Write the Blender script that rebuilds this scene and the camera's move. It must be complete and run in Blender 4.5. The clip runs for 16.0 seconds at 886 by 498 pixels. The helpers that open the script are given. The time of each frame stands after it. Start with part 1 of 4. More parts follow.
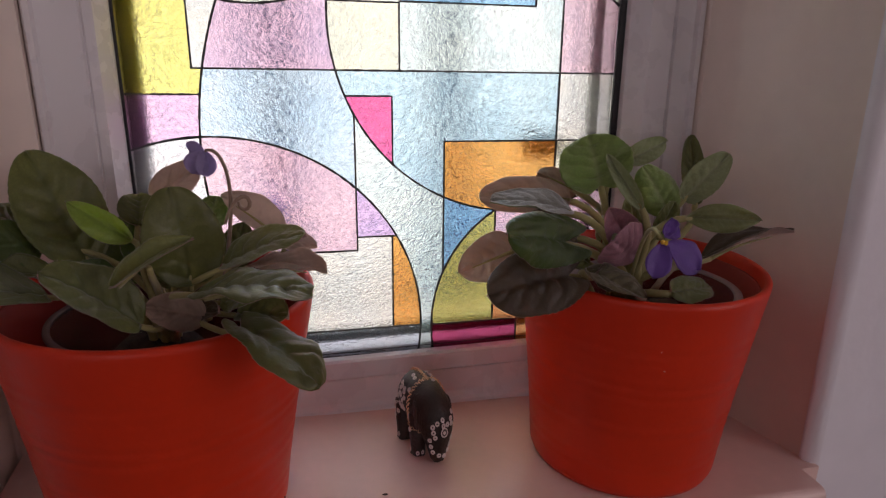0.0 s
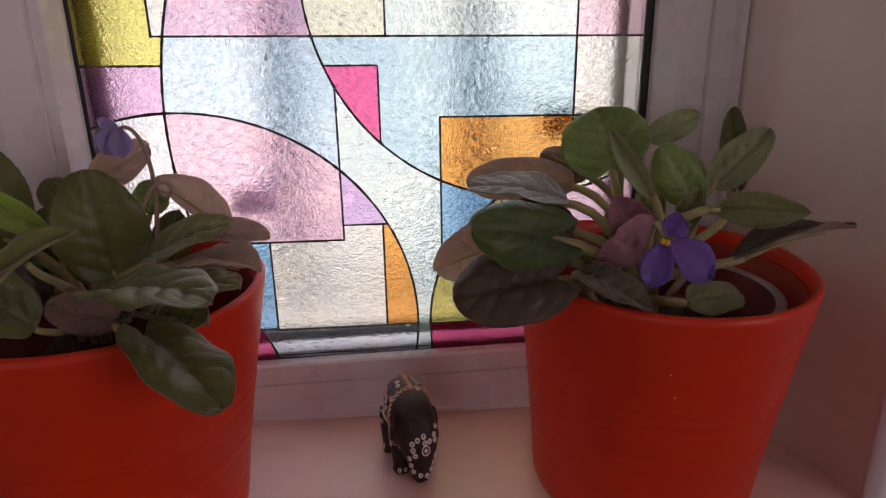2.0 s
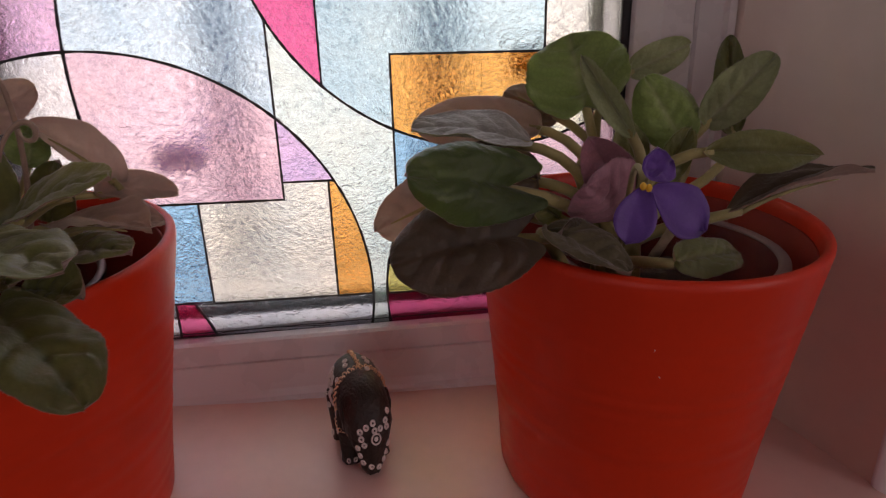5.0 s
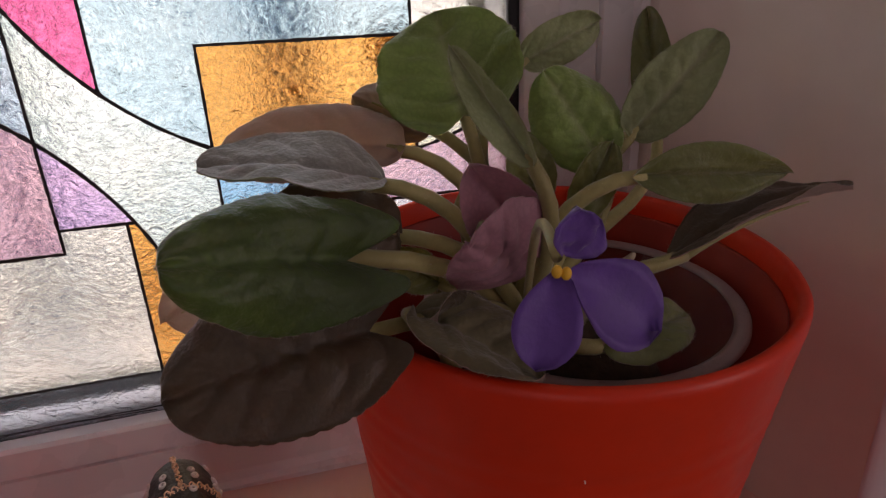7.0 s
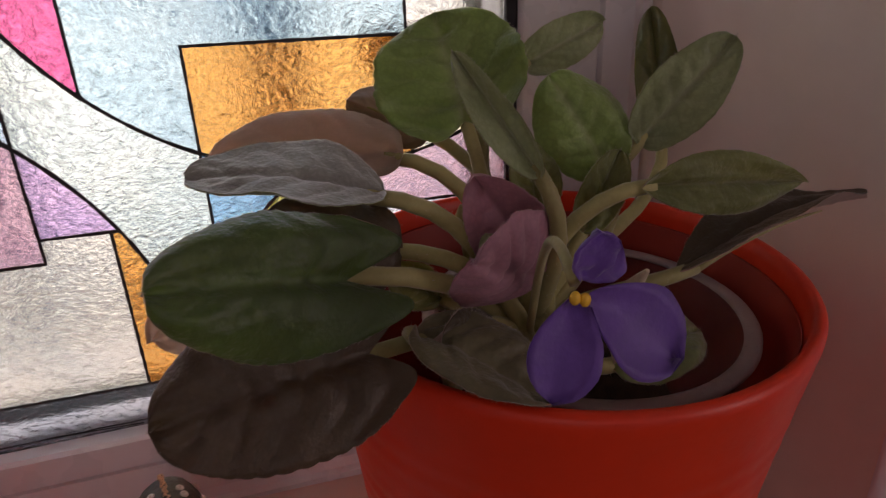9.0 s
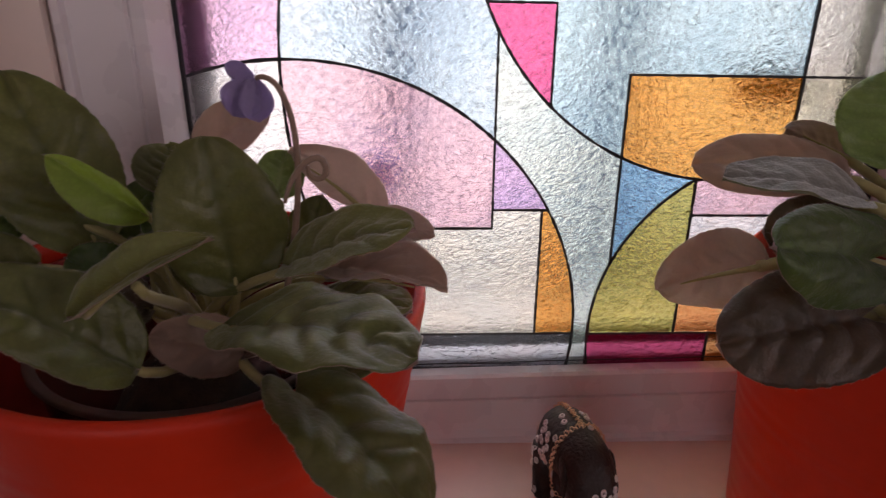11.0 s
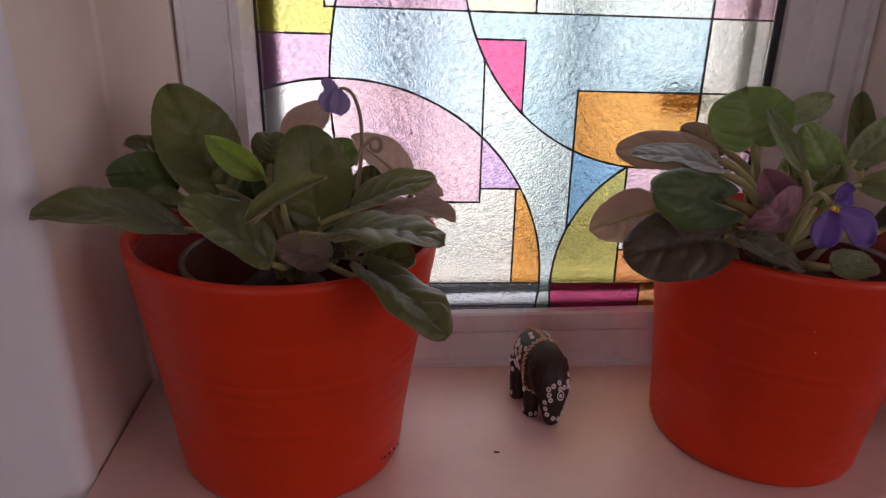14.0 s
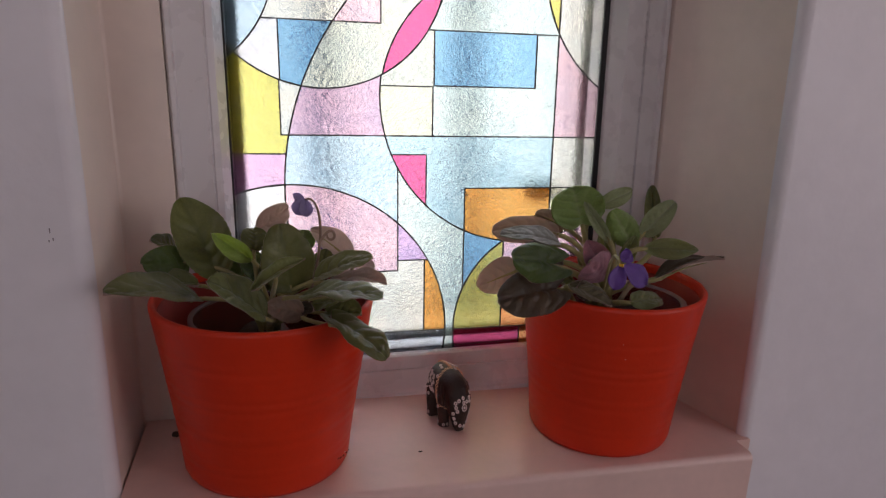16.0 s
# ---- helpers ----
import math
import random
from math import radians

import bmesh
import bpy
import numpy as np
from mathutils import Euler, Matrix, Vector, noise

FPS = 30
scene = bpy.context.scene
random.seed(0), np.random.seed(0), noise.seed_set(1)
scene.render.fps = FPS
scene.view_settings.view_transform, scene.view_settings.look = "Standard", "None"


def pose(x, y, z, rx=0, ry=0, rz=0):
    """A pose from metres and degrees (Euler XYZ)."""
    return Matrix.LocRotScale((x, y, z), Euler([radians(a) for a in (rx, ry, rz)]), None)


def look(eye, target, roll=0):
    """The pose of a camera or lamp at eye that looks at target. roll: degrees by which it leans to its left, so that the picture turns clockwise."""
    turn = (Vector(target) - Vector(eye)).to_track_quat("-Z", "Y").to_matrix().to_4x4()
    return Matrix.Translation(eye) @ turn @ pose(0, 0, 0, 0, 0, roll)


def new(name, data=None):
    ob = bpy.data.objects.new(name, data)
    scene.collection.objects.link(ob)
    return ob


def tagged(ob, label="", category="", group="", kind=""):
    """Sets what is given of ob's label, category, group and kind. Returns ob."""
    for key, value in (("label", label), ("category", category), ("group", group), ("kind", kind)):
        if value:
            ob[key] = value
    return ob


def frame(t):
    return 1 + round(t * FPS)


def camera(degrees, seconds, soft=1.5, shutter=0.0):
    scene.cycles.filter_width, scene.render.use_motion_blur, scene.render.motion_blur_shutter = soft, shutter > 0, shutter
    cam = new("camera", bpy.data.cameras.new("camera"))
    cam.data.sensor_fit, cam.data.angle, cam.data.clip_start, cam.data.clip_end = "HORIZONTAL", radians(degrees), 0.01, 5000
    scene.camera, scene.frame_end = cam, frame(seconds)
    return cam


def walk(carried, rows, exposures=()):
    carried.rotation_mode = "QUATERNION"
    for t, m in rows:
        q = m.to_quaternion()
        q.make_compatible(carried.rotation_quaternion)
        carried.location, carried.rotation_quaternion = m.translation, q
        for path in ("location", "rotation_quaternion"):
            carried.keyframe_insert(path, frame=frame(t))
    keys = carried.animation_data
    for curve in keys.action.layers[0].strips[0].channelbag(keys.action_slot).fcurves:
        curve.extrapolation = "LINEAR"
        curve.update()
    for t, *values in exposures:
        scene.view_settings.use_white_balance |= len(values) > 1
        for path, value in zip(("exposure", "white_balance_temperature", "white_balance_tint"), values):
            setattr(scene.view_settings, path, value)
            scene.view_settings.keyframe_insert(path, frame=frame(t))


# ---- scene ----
cam = camera(66.0, 16.0, soft=1.2, shutter=0.3)
PATH = [
    (0, (0.009, -0.021, 1.31), (0.473, 1.829, 0.707), 0.6),
    (0.5, (0.039, -0.012, 1.307), (0.385, 1.853, 0.675), 1.2),
    (1, (0.076, -0.004, 1.302), (0.298, 1.877, 0.659), 0.6),
    (1.5, (0.086, 0.012, 1.296), (0.29, 1.894, 0.652), 0.1),
    (2, (0.086, 0.03, 1.298), (0.302, 1.906, 0.638), -0.9),
    (2.5, (0.087, 0.04, 1.297), (0.32, 1.903, 0.607), -0.2),
    (3, (0.091, 0.049, 1.281), (0.3, 1.9, 0.553), -0.8),
    (3.2, (0.1, 0.048, 1.261), (0.274, 1.929, 0.603), -1.4),
    (5.3, (0.12, 0.1, 1.272), (0.386, 1.93, 0.509), -1.7),
    (5.5, (0.125, 0.115, 1.271), (0.419, 1.936, 0.497), -1.9),
    (6, (0.139, 0.146, 1.267), (0.508, 1.947, 0.478), -2.2),
    (6.5, (0.152, 0.166, 1.266), (0.607, 1.942, 0.467), -2.2),
    (7, (0.157, 0.182, 1.264), (0.643, 1.943, 0.451), -2.4),
    (7.5, (0.157, 0.197, 1.265), (0.689, 1.947, 0.454), -2.0),
    (8, (0.159, 0.209, 1.262), (0.742, 1.938, 0.442), -1.8),
    (8.2, (0.16, 0.212, 1.262), (0.763, 1.93, 0.436), -2.0),
    (10.3, (0.092, 0.149, 1.28), (0.371, 1.957, 0.472), -0.8),
    (10.5, (0.058, 0.147, 1.282), (0.329, 1.965, 0.495), 0.3),
    (11, (0.02, 0.14, 1.283), (0.131, 1.98, 0.507), 0.4),
    (11.5, (0.005, 0.125, 1.284), (0.075, 1.963, 0.499), 1.0),
    (12, (0.004, 0.108, 1.289), (0.06, 1.954, 0.521), 0.8),
    (12.5, (0.013, 0.084, 1.293), (0.076, 1.938, 0.546), 0.5),
    (13, (0.026, 0.049, 1.295), (0.07, 1.91, 0.564), 0.2),
    (13.5, (0.019, 0.02, 1.291), (0.078, 1.876, 0.549), 1.1),
    (14, (-0.005, -0.002, 1.3), (0.168, 1.856, 0.579), 1.1),
    (14.5, (-0.022, -0.05, 1.315), (0.231, 1.811, 0.628), 0.1),
    (15, (-0.053, -0.091, 1.329), (0.338, 1.762, 0.686), 0.2),
    (15.5, (-0.055, -0.134, 1.345), (0.405, 1.719, 0.751), 0.9),
    (16, (-0.045, -0.173, 1.354), (0.408, 1.702, 0.827), 1.0),
]
EXPOSURES = [(0.0, -0.05, 7000, 19), (1.5, -0.10, 7200, 22), (3.0, -0.17, 7200, 23), (5.5, -0.15, 7550, 25), (7.0, -0.10, 7450, 24), (8.2, -0.10, 7450, 23),
             (10.5, -0.11, 7350, 24), (12.5, -0.06, 7000, 23), (13.5, -0.04, 7000, 21), (14.5, 0.01, 6900, 18), (15.3, 0.02, 6850, 15), (16.0, 0.05, 6800, 13)]
walk(cam, [(t, look(eye, target, roll)) for t, eye, target, roll in PATH], EXPOSURES)

from mathutils.bvhtree import BVHTree

# ---- world, backdrop light and room light ----
world = bpy.data.worlds.new("World")
scene.world = world
world.use_nodes = True
wn = world.node_tree
sky = wn.nodes.new("ShaderNodeTexSky")
sky.sky_type, sky.sun_disc = 'NISHITA', False
sky.sun_elevation, sky.sun_rotation = radians(40), radians(20)
wn.links.new(sky.outputs[0], wn.nodes["Background"].inputs[0])
wn.nodes["Background"].inputs[1].default_value = 0.10
sun = new("sun", bpy.data.lights.new("sun", 'SUN'))
sun.data.energy, sun.data.angle, sun.data.color = 0.8, radians(12), (1.0, 0.96, 0.9)
sun.matrix_world = look((0, 0, 0), (-0.26, -0.72, -0.64))
OUTSIDE = 2.35         # glow of the overcast distance outside
# two lamps added as room fill, in unseen wall openings: eye, target, strength
for eye, target, power in (((1.68, -1.15, 1.55), (0.0, 0.10, 1.30), 6.3), ((-0.90, -2.25, 1.55), (0.2, 0.35, 1.30), 2.75)):
    lamp = new("room_fill", bpy.data.lights.new("room_fill", 'AREA'))
    lamp.data.shape, lamp.data.size, lamp.data.size_y = 'RECTANGLE', 0.9, 1.0
    lamp.data.energy, lamp.data.color = power, (1.0, 0.90, 0.97)
    lamp.matrix_world = look(eye, target)


# ---- materials ----
def mat(name, base, rough=0.5, metal=0.0, var=0.12, scale=30.0, bump=0.0, bump_scale=200.0, sheen=0.0, coat=0.0,
        translucent=None, tw=0.25, spec=0.5, per_object=0.0, detail=4.0, vein=None):
    m = bpy.data.materials.new(name)
    m.use_nodes = True
    n, l = m.node_tree.nodes, m.node_tree.links
    p = n["Principled BSDF"]
    tc = n.new("ShaderNodeTexCoord")
    n1 = n.new("ShaderNodeTexNoise")
    n1.inputs["Scale"].default_value, n1.inputs["Detail"].default_value = scale, detail
    n2 = n.new("ShaderNodeTexNoise")
    n2.inputs["Scale"].default_value, n2.inputs["Detail"].default_value = scale * 9, 3
    l.new(tc.outputs["Object"], n1.inputs["Vector"])
    l.new(tc.outputs["Object"], n2.inputs["Vector"])
    add = n.new("ShaderNodeMath")
    add.operation = 'MULTIPLY_ADD'
    add.inputs[1].default_value = 0.4
    l.new(n2.outputs["Fac"], add.inputs[0])
    l.new(n1.outputs["Fac"], add.inputs[2])
    ramp = n.new("ShaderNodeMapRange")
    ramp.inputs[1].default_value, ramp.inputs[2].default_value = 0.45, 0.95
    ramp.inputs[3].default_value, ramp.inputs[4].default_value = 1 - var, 1 + var
    l.new(add.outputs[0], ramp.inputs[0])
    val = ramp.outputs[0]
    if per_object:
        oi = n.new("ShaderNodeObjectInfo")
        r2 = n.new("ShaderNodeMapRange")
        r2.inputs[3].default_value, r2.inputs[4].default_value = 1 - per_object, 1 + per_object
        l.new(oi.outputs["Random"], r2.inputs[0])
        mul = n.new("ShaderNodeMath")
        mul.operation = 'MULTIPLY'
        l.new(val, mul.inputs[0])
        l.new(r2.outputs[0], mul.inputs[1])
        val = mul.outputs[0]
    net = None
    if vein:                                  # fine net of veins between the ribs
        net = n.new("ShaderNodeTexVoronoi")
        net.feature = 'DISTANCE_TO_EDGE'
        net.inputs["Scale"].default_value = 430
        bend = n.new("ShaderNodeTexNoise")
        bend.inputs["Scale"].default_value = 300
        l.new(tc.outputs["Object"], bend.inputs["Vector"])
        off = n.new("ShaderNodeVectorMath")
        off.operation = 'MULTIPLY_ADD'
        off.inputs[1].default_value = (0.0016, 0.0016, 0.0016)
        l.new(bend.outputs["Color"], off.inputs[0])
        l.new(tc.outputs["Object"], off.inputs[2])
        l.new(off.outputs[0], net.inputs["Vector"])
        nr = n.new("ShaderNodeMapRange")
        nr.inputs[1].default_value, nr.inputs[2].default_value, nr.inputs[3].default_value, nr.inputs[4].default_value = 0.0, 0.30, 0.84, 1.07
        l.new(net.outputs["Distance"], nr.inputs[0])
        mul = n.new("ShaderNodeMath")
        mul.operation = 'MULTIPLY'
        l.new(val, mul.inputs[0])
        l.new(nr.outputs[0], mul.inputs[1])
        val = mul.outputs[0]
    col = n.new("ShaderNodeVectorMath")
    col.operation = 'SCALE'
    col.inputs[0].default_value = base
    l.new(val, col.inputs["Scale"])
    shade = col.outputs[0]
    if vein:
        at = n.new("ShaderNodeAttribute")
        at.attribute_name = "vein"
        vm = n.new("ShaderNodeMix")
        vm.data_type = 'RGBA'
        l.new(at.outputs["Fac"], vm.inputs[0])
        l.new(shade, vm.inputs[6])
        vm.inputs[7].default_value = (*vein, 1)
        shade = vm.outputs[2]
    l.new(shade, p.inputs["Base Color"])
    p.inputs["Roughness"].default_value, p.inputs["Metallic"].default_value = rough, metal
    p.inputs["Sheen Weight"].default_value = sheen
    p.inputs["Coat Weight"].default_value = coat
    p.inputs["Specular IOR Level"].default_value = spec
    rr = n.new("ShaderNodeMapRange")
    rr.inputs[3].default_value, rr.inputs[4].default_value = max(0.02, rough - 0.08), min(1, rough + 0.08)
    l.new(n2.outputs["Fac"], rr.inputs[0])
    l.new(rr.outputs[0], p.inputs["Roughness"])
    if bump:
        bt = n.new("ShaderNodeTexNoise")
        bt.inputs["Scale"].default_value, bt.inputs["Detail"].default_value = bump_scale, 3
        l.new(tc.outputs["Object"], bt.inputs["Vector"])
        b = n.new("ShaderNodeBump")
        b.inputs["Strength"].default_value, b.inputs["Distance"].default_value = bump, 0.001
        l.new(bt.outputs["Fac"], b.inputs["Height"])
        face = b.outputs[0]
        if net:
            b2 = n.new("ShaderNodeBump")
            b2.inputs["Strength"].default_value, b2.inputs["Distance"].default_value = 0.28, 0.0005
            l.new(net.outputs["Distance"], b2.inputs["Height"])
            l.new(face, b2.inputs["Normal"])
            face = b2.outputs[0]
        l.new(face, p.inputs["Normal"])
    if translucent:
        tr = n.new("ShaderNodeBsdfTranslucent")
        tr.inputs["Color"].default_value = (*translucent, 1)
        mx = n.new("ShaderNodeMixShader")
        mx.inputs[0].default_value = tw
        l.new(p.outputs[0], mx.inputs[1])
        l.new(tr.outputs[0], mx.inputs[2])
        l.new(mx.outputs[0], n["Material Output"].inputs["Surface"])
    return m


def film_glass(name, tint, milky=0.35):
    """Hammered glass with a printed, coloured window film."""
    m = bpy.data.materials.new(name)
    m.use_nodes = True
    n, l = m.node_tree.nodes, m.node_tree.links
    p = n["Principled BSDF"]
    root = tuple(c ** 0.5 for c in tint)
    drift = n.new("ShaderNodeTexNoise")       # the print is uneven, cooler in places
    drift.inputs["Scale"].default_value, drift.inputs["Detail"].default_value = 26, 3
    span = n.new("ShaderNodeMapRange")
    span.inputs[1].default_value, span.inputs[2].default_value = 0.38, 0.62
    l.new(drift.outputs["Fac"], span.inputs[0])
    hue = n.new("ShaderNodeMix")
    hue.data_type = 'RGBA'
    hue.inputs[6].default_value = (*root, 1)
    hue.inputs[7].default_value = (root[0] * 0.90, root[1] * 0.955, min(1, root[2] * 1.0), 1)
    l.new(span.outputs[0], hue.inputs[0])
    l.new(hue.outputs[2], p.inputs["Base Color"])
    p.inputs["Transmission Weight"].default_value = 1.0
    p.inputs["Roughness"].default_value, p.inputs["IOR"].default_value = 0.03, 1.33
    tc = n.new("ShaderNodeTexCoord")
    warp = n.new("ShaderNodeMapping")
    warp.inputs["Scale"].default_value = (0.8, 0.3, 1.0)
    l.new(tc.outputs["Object"], warp.inputs["Vector"])
    l.new(tc.outputs["Object"], drift.inputs["Vector"])
    a = n.new("ShaderNodeTexNoise")
    a.inputs["Scale"].default_value, a.inputs["Detail"].default_value, a.inputs["Distortion"].default_value = 260, 4.0, 1.4
    l.new(warp.outputs[0], a.inputs["Vector"])
    c = n.new("ShaderNodeTexNoise")
    c.inputs["Scale"].default_value, c.inputs["Detail"].default_value = 75, 2.0
    l.new(warp.outputs[0], c.inputs["Vector"])
    mix = n.new("ShaderNodeMath")
    mix.operation = 'MULTIPLY_ADD'
    mix.inputs[1].default_value = 1.1
    l.new(c.outputs["Fac"], mix.inputs[0])
    l.new(a.outputs["Fac"], mix.inputs[2])
    b = n.new("ShaderNodeBump")
    b.inputs["Strength"].default_value, b.inputs["Distance"].default_value = 1.0, 0.0016
    l.new(mix.outputs[0], b.inputs["Height"])
    l.new(b.outputs[0], p.inputs["Normal"])
    tr = n.new("ShaderNodeBsdfTranslucent")
    tr.inputs["Color"].default_value = (*tint, 1)
    l.new(b.outputs[0], tr.inputs["Normal"])
    mx = n.new("ShaderNodeMixShader")
    mx.inputs[0].default_value = milky
    l.new(p.outputs[0], mx.inputs[1])
    l.new(tr.outputs[0], mx.inputs[2])
    l.new(mx.outputs[0], n["Material Output"].inputs["Surface"])
    return m


M_WALL = mat("wall_paint", (0.84, 0.80, 0.83), 0.42, var=0.05, scale=6, bump=0.25, bump_scale=120)
# warm window light on the recess is put into this wall colour
M_REVEAL_LIT = mat("reveal_gloss_warm_light", (0.86, 0.73, 0.65), 0.32, var=0.06, scale=7, bump=0.2, bump_scale=110)
M_FRAME = mat("white_upvc", (0.78, 0.74, 0.75), 0.28, var=0.02, scale=5, bump=0.02, bump_scale=60)
# red bounce from the pots is put into the white paint's colour
M_SILL = mat("sill_paint_red_bounce", (0.80, 0.56, 0.50), 0.33, var=0.06, scale=14, bump=0.12, bump_scale=90)
M_SCUFF = mat("grey_scuff", (0.22, 0.19, 0.20), 0.7, var=0.2, scale=90)
M_FLOOR = mat("floor_boards", (0.30, 0.22, 0.15), 0.5, var=0.2, scale=8)
M_CEIL = mat("ceiling_paint", (0.8, 0.8, 0.78), 0.7, var=0.03, scale=5)
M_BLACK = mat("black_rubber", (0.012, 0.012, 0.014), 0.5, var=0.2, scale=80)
M_LEAD = mat("printed_lead", (0.02, 0.02, 0.022), 0.55, var=0.25, scale=160)
M_POT = mat("red_glazed_pot", (0.66, 0.032, 0.006), 0.40, spec=0.38, var=0.07, scale=18, bump=0.12, bump_scale=260)
# same red glaze, darkened for the shade inside the pot
M_POT_SHADE = mat("red_pot_inside_shade", (0.30, 0.018, 0.007), 0.55, var=0.1, scale=18)
def clear_plastic(name, base, see_through):
    """Thin plastic, partly see-through."""
    m = mat(name, base, 0.25, var=0.12, scale=40)
    n, l = m.node_tree.nodes, m.node_tree.links
    see = n.new("ShaderNodeBsdfTransparent")
    see.inputs[0].default_value = (0.86, 0.80, 0.79, 1)
    blend = n.new("ShaderNodeMixShader")
    blend.inputs[0].default_value = see_through
    l.new(n["Principled BSDF"].outputs[0], blend.inputs[1])
    l.new(see.outputs[0], blend.inputs[2])
    l.new(blend.outputs[0], n["Material Output"].inputs["Surface"])
    return m


M_PLASTIC = clear_plastic("clear_plastic", (0.52, 0.28, 0.28), 0.85)
# browner, darker plastic of the first pot
M_PLASTIC_BROWN = clear_plastic("brown_clear_plastic", (0.20, 0.12, 0.09), 0.72)
M_PLASTIC_RIM = mat("plastic_rim", (0.50, 0.37, 0.37), 0.3, var=0.08, scale=60, translucent=(0.4, 0.34, 0.35), tw=0.4)
# dimmer light on the first pot's rim is put into its colour
M_RIM_DIM = mat("plastic_rim_dim", (0.13, 0.08, 0.065), 0.35, var=0.25, scale=60, translucent=(0.4, 0.3, 0.3), tw=0.3)
M_SOIL = mat("potting_soil", (0.050, 0.030, 0.020), 0.95, var=0.6, scale=160, bump=1.0, bump_scale=420)
M_LEAF = mat("leaf_green", (0.100, 0.116, 0.028), 0.31, var=0.36, scale=45, bump=0.35, bump_scale=800, sheen=0.18, spec=0.5,
             translucent=(0.55, 0.66, 0.20), tw=0.22, per_object=0.22, vein=(0.055, 0.072, 0.018))
M_YOUNG = mat("leaf_young_green", (0.22, 0.32, 0.085), 0.36, var=0.25, scale=45, bump=0.5, bump_scale=900, sheen=0.5,
              translucent=(0.62, 0.80, 0.28), tw=0.28, per_object=0.15, vein=(0.34, 0.37, 0.19))
M_BRONZE = mat("leaf_bronze", (0.052, 0.040, 0.022), 0.32, var=0.30, scale=45, bump=0.5, bump_scale=900, sheen=0.12,
               translucent=(0.45, 0.32, 0.16), tw=0.2, per_object=0.15, vein=(0.03, 0.022, 0.012))
M_OLIVE = mat("leaf_olive", (0.16, 0.19, 0.060), 0.40, var=0.25, scale=45, bump=0.5, bump_scale=900, sheen=0.5,
              translucent=(0.55, 0.62, 0.16), tw=0.34, vein=(0.10, 0.10, 0.05))
M_DEEP = mat("leaf_deep_green", (0.042, 0.080, 0.018), 0.33, var=0.25, scale=45, bump=0.5, bump_scale=900, sheen=0.2,
             translucent=(0.36, 0.62, 0.10), tw=0.24, vein=(0.06, 0.11, 0.03))
M_GREY = mat("leaf_pale_grey_green", (0.28, 0.33, 0.17), 0.45, var=0.25, scale=45, bump=0.5, bump_scale=900, sheen=0.5,
             translucent=(0.62, 0.66, 0.36), tw=0.35, per_object=0.1, vein=(0.42, 0.42, 0.30))
M_BLUSH = mat("leaf_blush", (0.25, 0.185, 0.145), 0.42, var=0.22, scale=45, bump=0.5, bump_scale=900, sheen=0.3,
              translucent=(0.94, 0.78, 0.68), tw=0.58, per_object=0.12, vein=(0.36, 0.28, 0.21))
M_UMBER = mat("leaf_umber", (0.105, 0.088, 0.040), 0.42, var=0.3, scale=45, bump=0.4, bump_scale=900, sheen=0.3,
              translucent=(0.40, 0.34, 0.14), tw=0.2, vein=(0.16, 0.14, 0.07))
# pale sky reflection on one leaf, put into its colour
M_SKY_SHEEN = mat("leaf_sky_sheen", (0.27, 0.27, 0.24), 0.36, var=0.25, scale=45, bump=0.5, bump_scale=900, sheen=0.8,
                translucent=(0.50, 0.48, 0.36), tw=0.2, vein=(0.20, 0.19, 0.17))
M_FRESH = mat("leaf_fresh_green", (0.26, 0.36, 0.075), 0.36, var=0.2, scale=45, bump=0.4, bump_scale=900, sheen=0.4,
              translucent=(0.75, 0.92, 0.22), tw=0.45, vein=(0.34, 0.42, 0.14))
M_DRY = mat("dry_stalk", (0.45, 0.36, 0.25), 0.7, var=0.3, scale=120, bump=0.6, bump_scale=500)
M_STEM = mat("flower_stem", (0.30, 0.20, 0.14), 0.5, var=0.2, scale=90, sheen=0.3)
M_UNDER = mat("leaf_underside", (0.30, 0.21, 0.165), 0.5, var=0.2, scale=60, bump=0.3, bump_scale=500, sheen=0.4,
              translucent=(0.86, 0.60, 0.50), tw=0.5, per_object=0.12, vein=(0.44, 0.33, 0.27))
M_STALK = mat("leaf_stalk", (0.40, 0.35, 0.14), 0.55, var=0.2, scale=70, bump=0.2, bump_scale=500, sheen=0.3,
              translucent=(0.35, 0.34, 0.1), tw=0.2, per_object=0.15)
M_HAIR = mat("leaf_hair", (0.42, 0.38, 0.32), 0.6, var=0.1, scale=60, translucent=(0.8, 0.74, 0.66), tw=0.5)
M_PETAL = mat("violet_petal", (0.165, 0.068, 0.35), 0.5, var=0.2, scale=90, bump=0.25, bump_scale=600, sheen=0.4,
              translucent=(0.20, 0.07, 0.55), tw=0.3, per_object=0.08)
M_PALE = mat("pale_violet_petal", (0.50, 0.41, 0.66), 0.5, var=0.15, scale=90, bump=0.2, bump_scale=600, sheen=0.4,
             translucent=(0.42, 0.32, 0.66), tw=0.5)
M_WILT = mat("wilted_petal", (0.46, 0.25, 0.30), 0.55, var=0.2, scale=70, sheen=0.2, vein=(0.42, 0.24, 0.27), translucent=(0.75, 0.42, 0.48), tw=0.4)
M_STAMEN = mat("yellow_stamen", (0.75, 0.42, 0.03), 0.5, var=0.15, scale=200)
M_LACQ = mat("black_lacquer", (0.026, 0.014, 0.010), 0.48, var=0.4, scale=120, bump=0.9, bump_scale=420, spec=0.4)
M_GOLD = mat("brass_chain", (0.86, 0.56, 0.36), 0.36, metal=0.6, var=0.2, scale=300)
M_SILVER = mat("silver_ring", (0.70, 0.61, 0.59), 0.35, metal=0.25, var=0.15, scale=300)
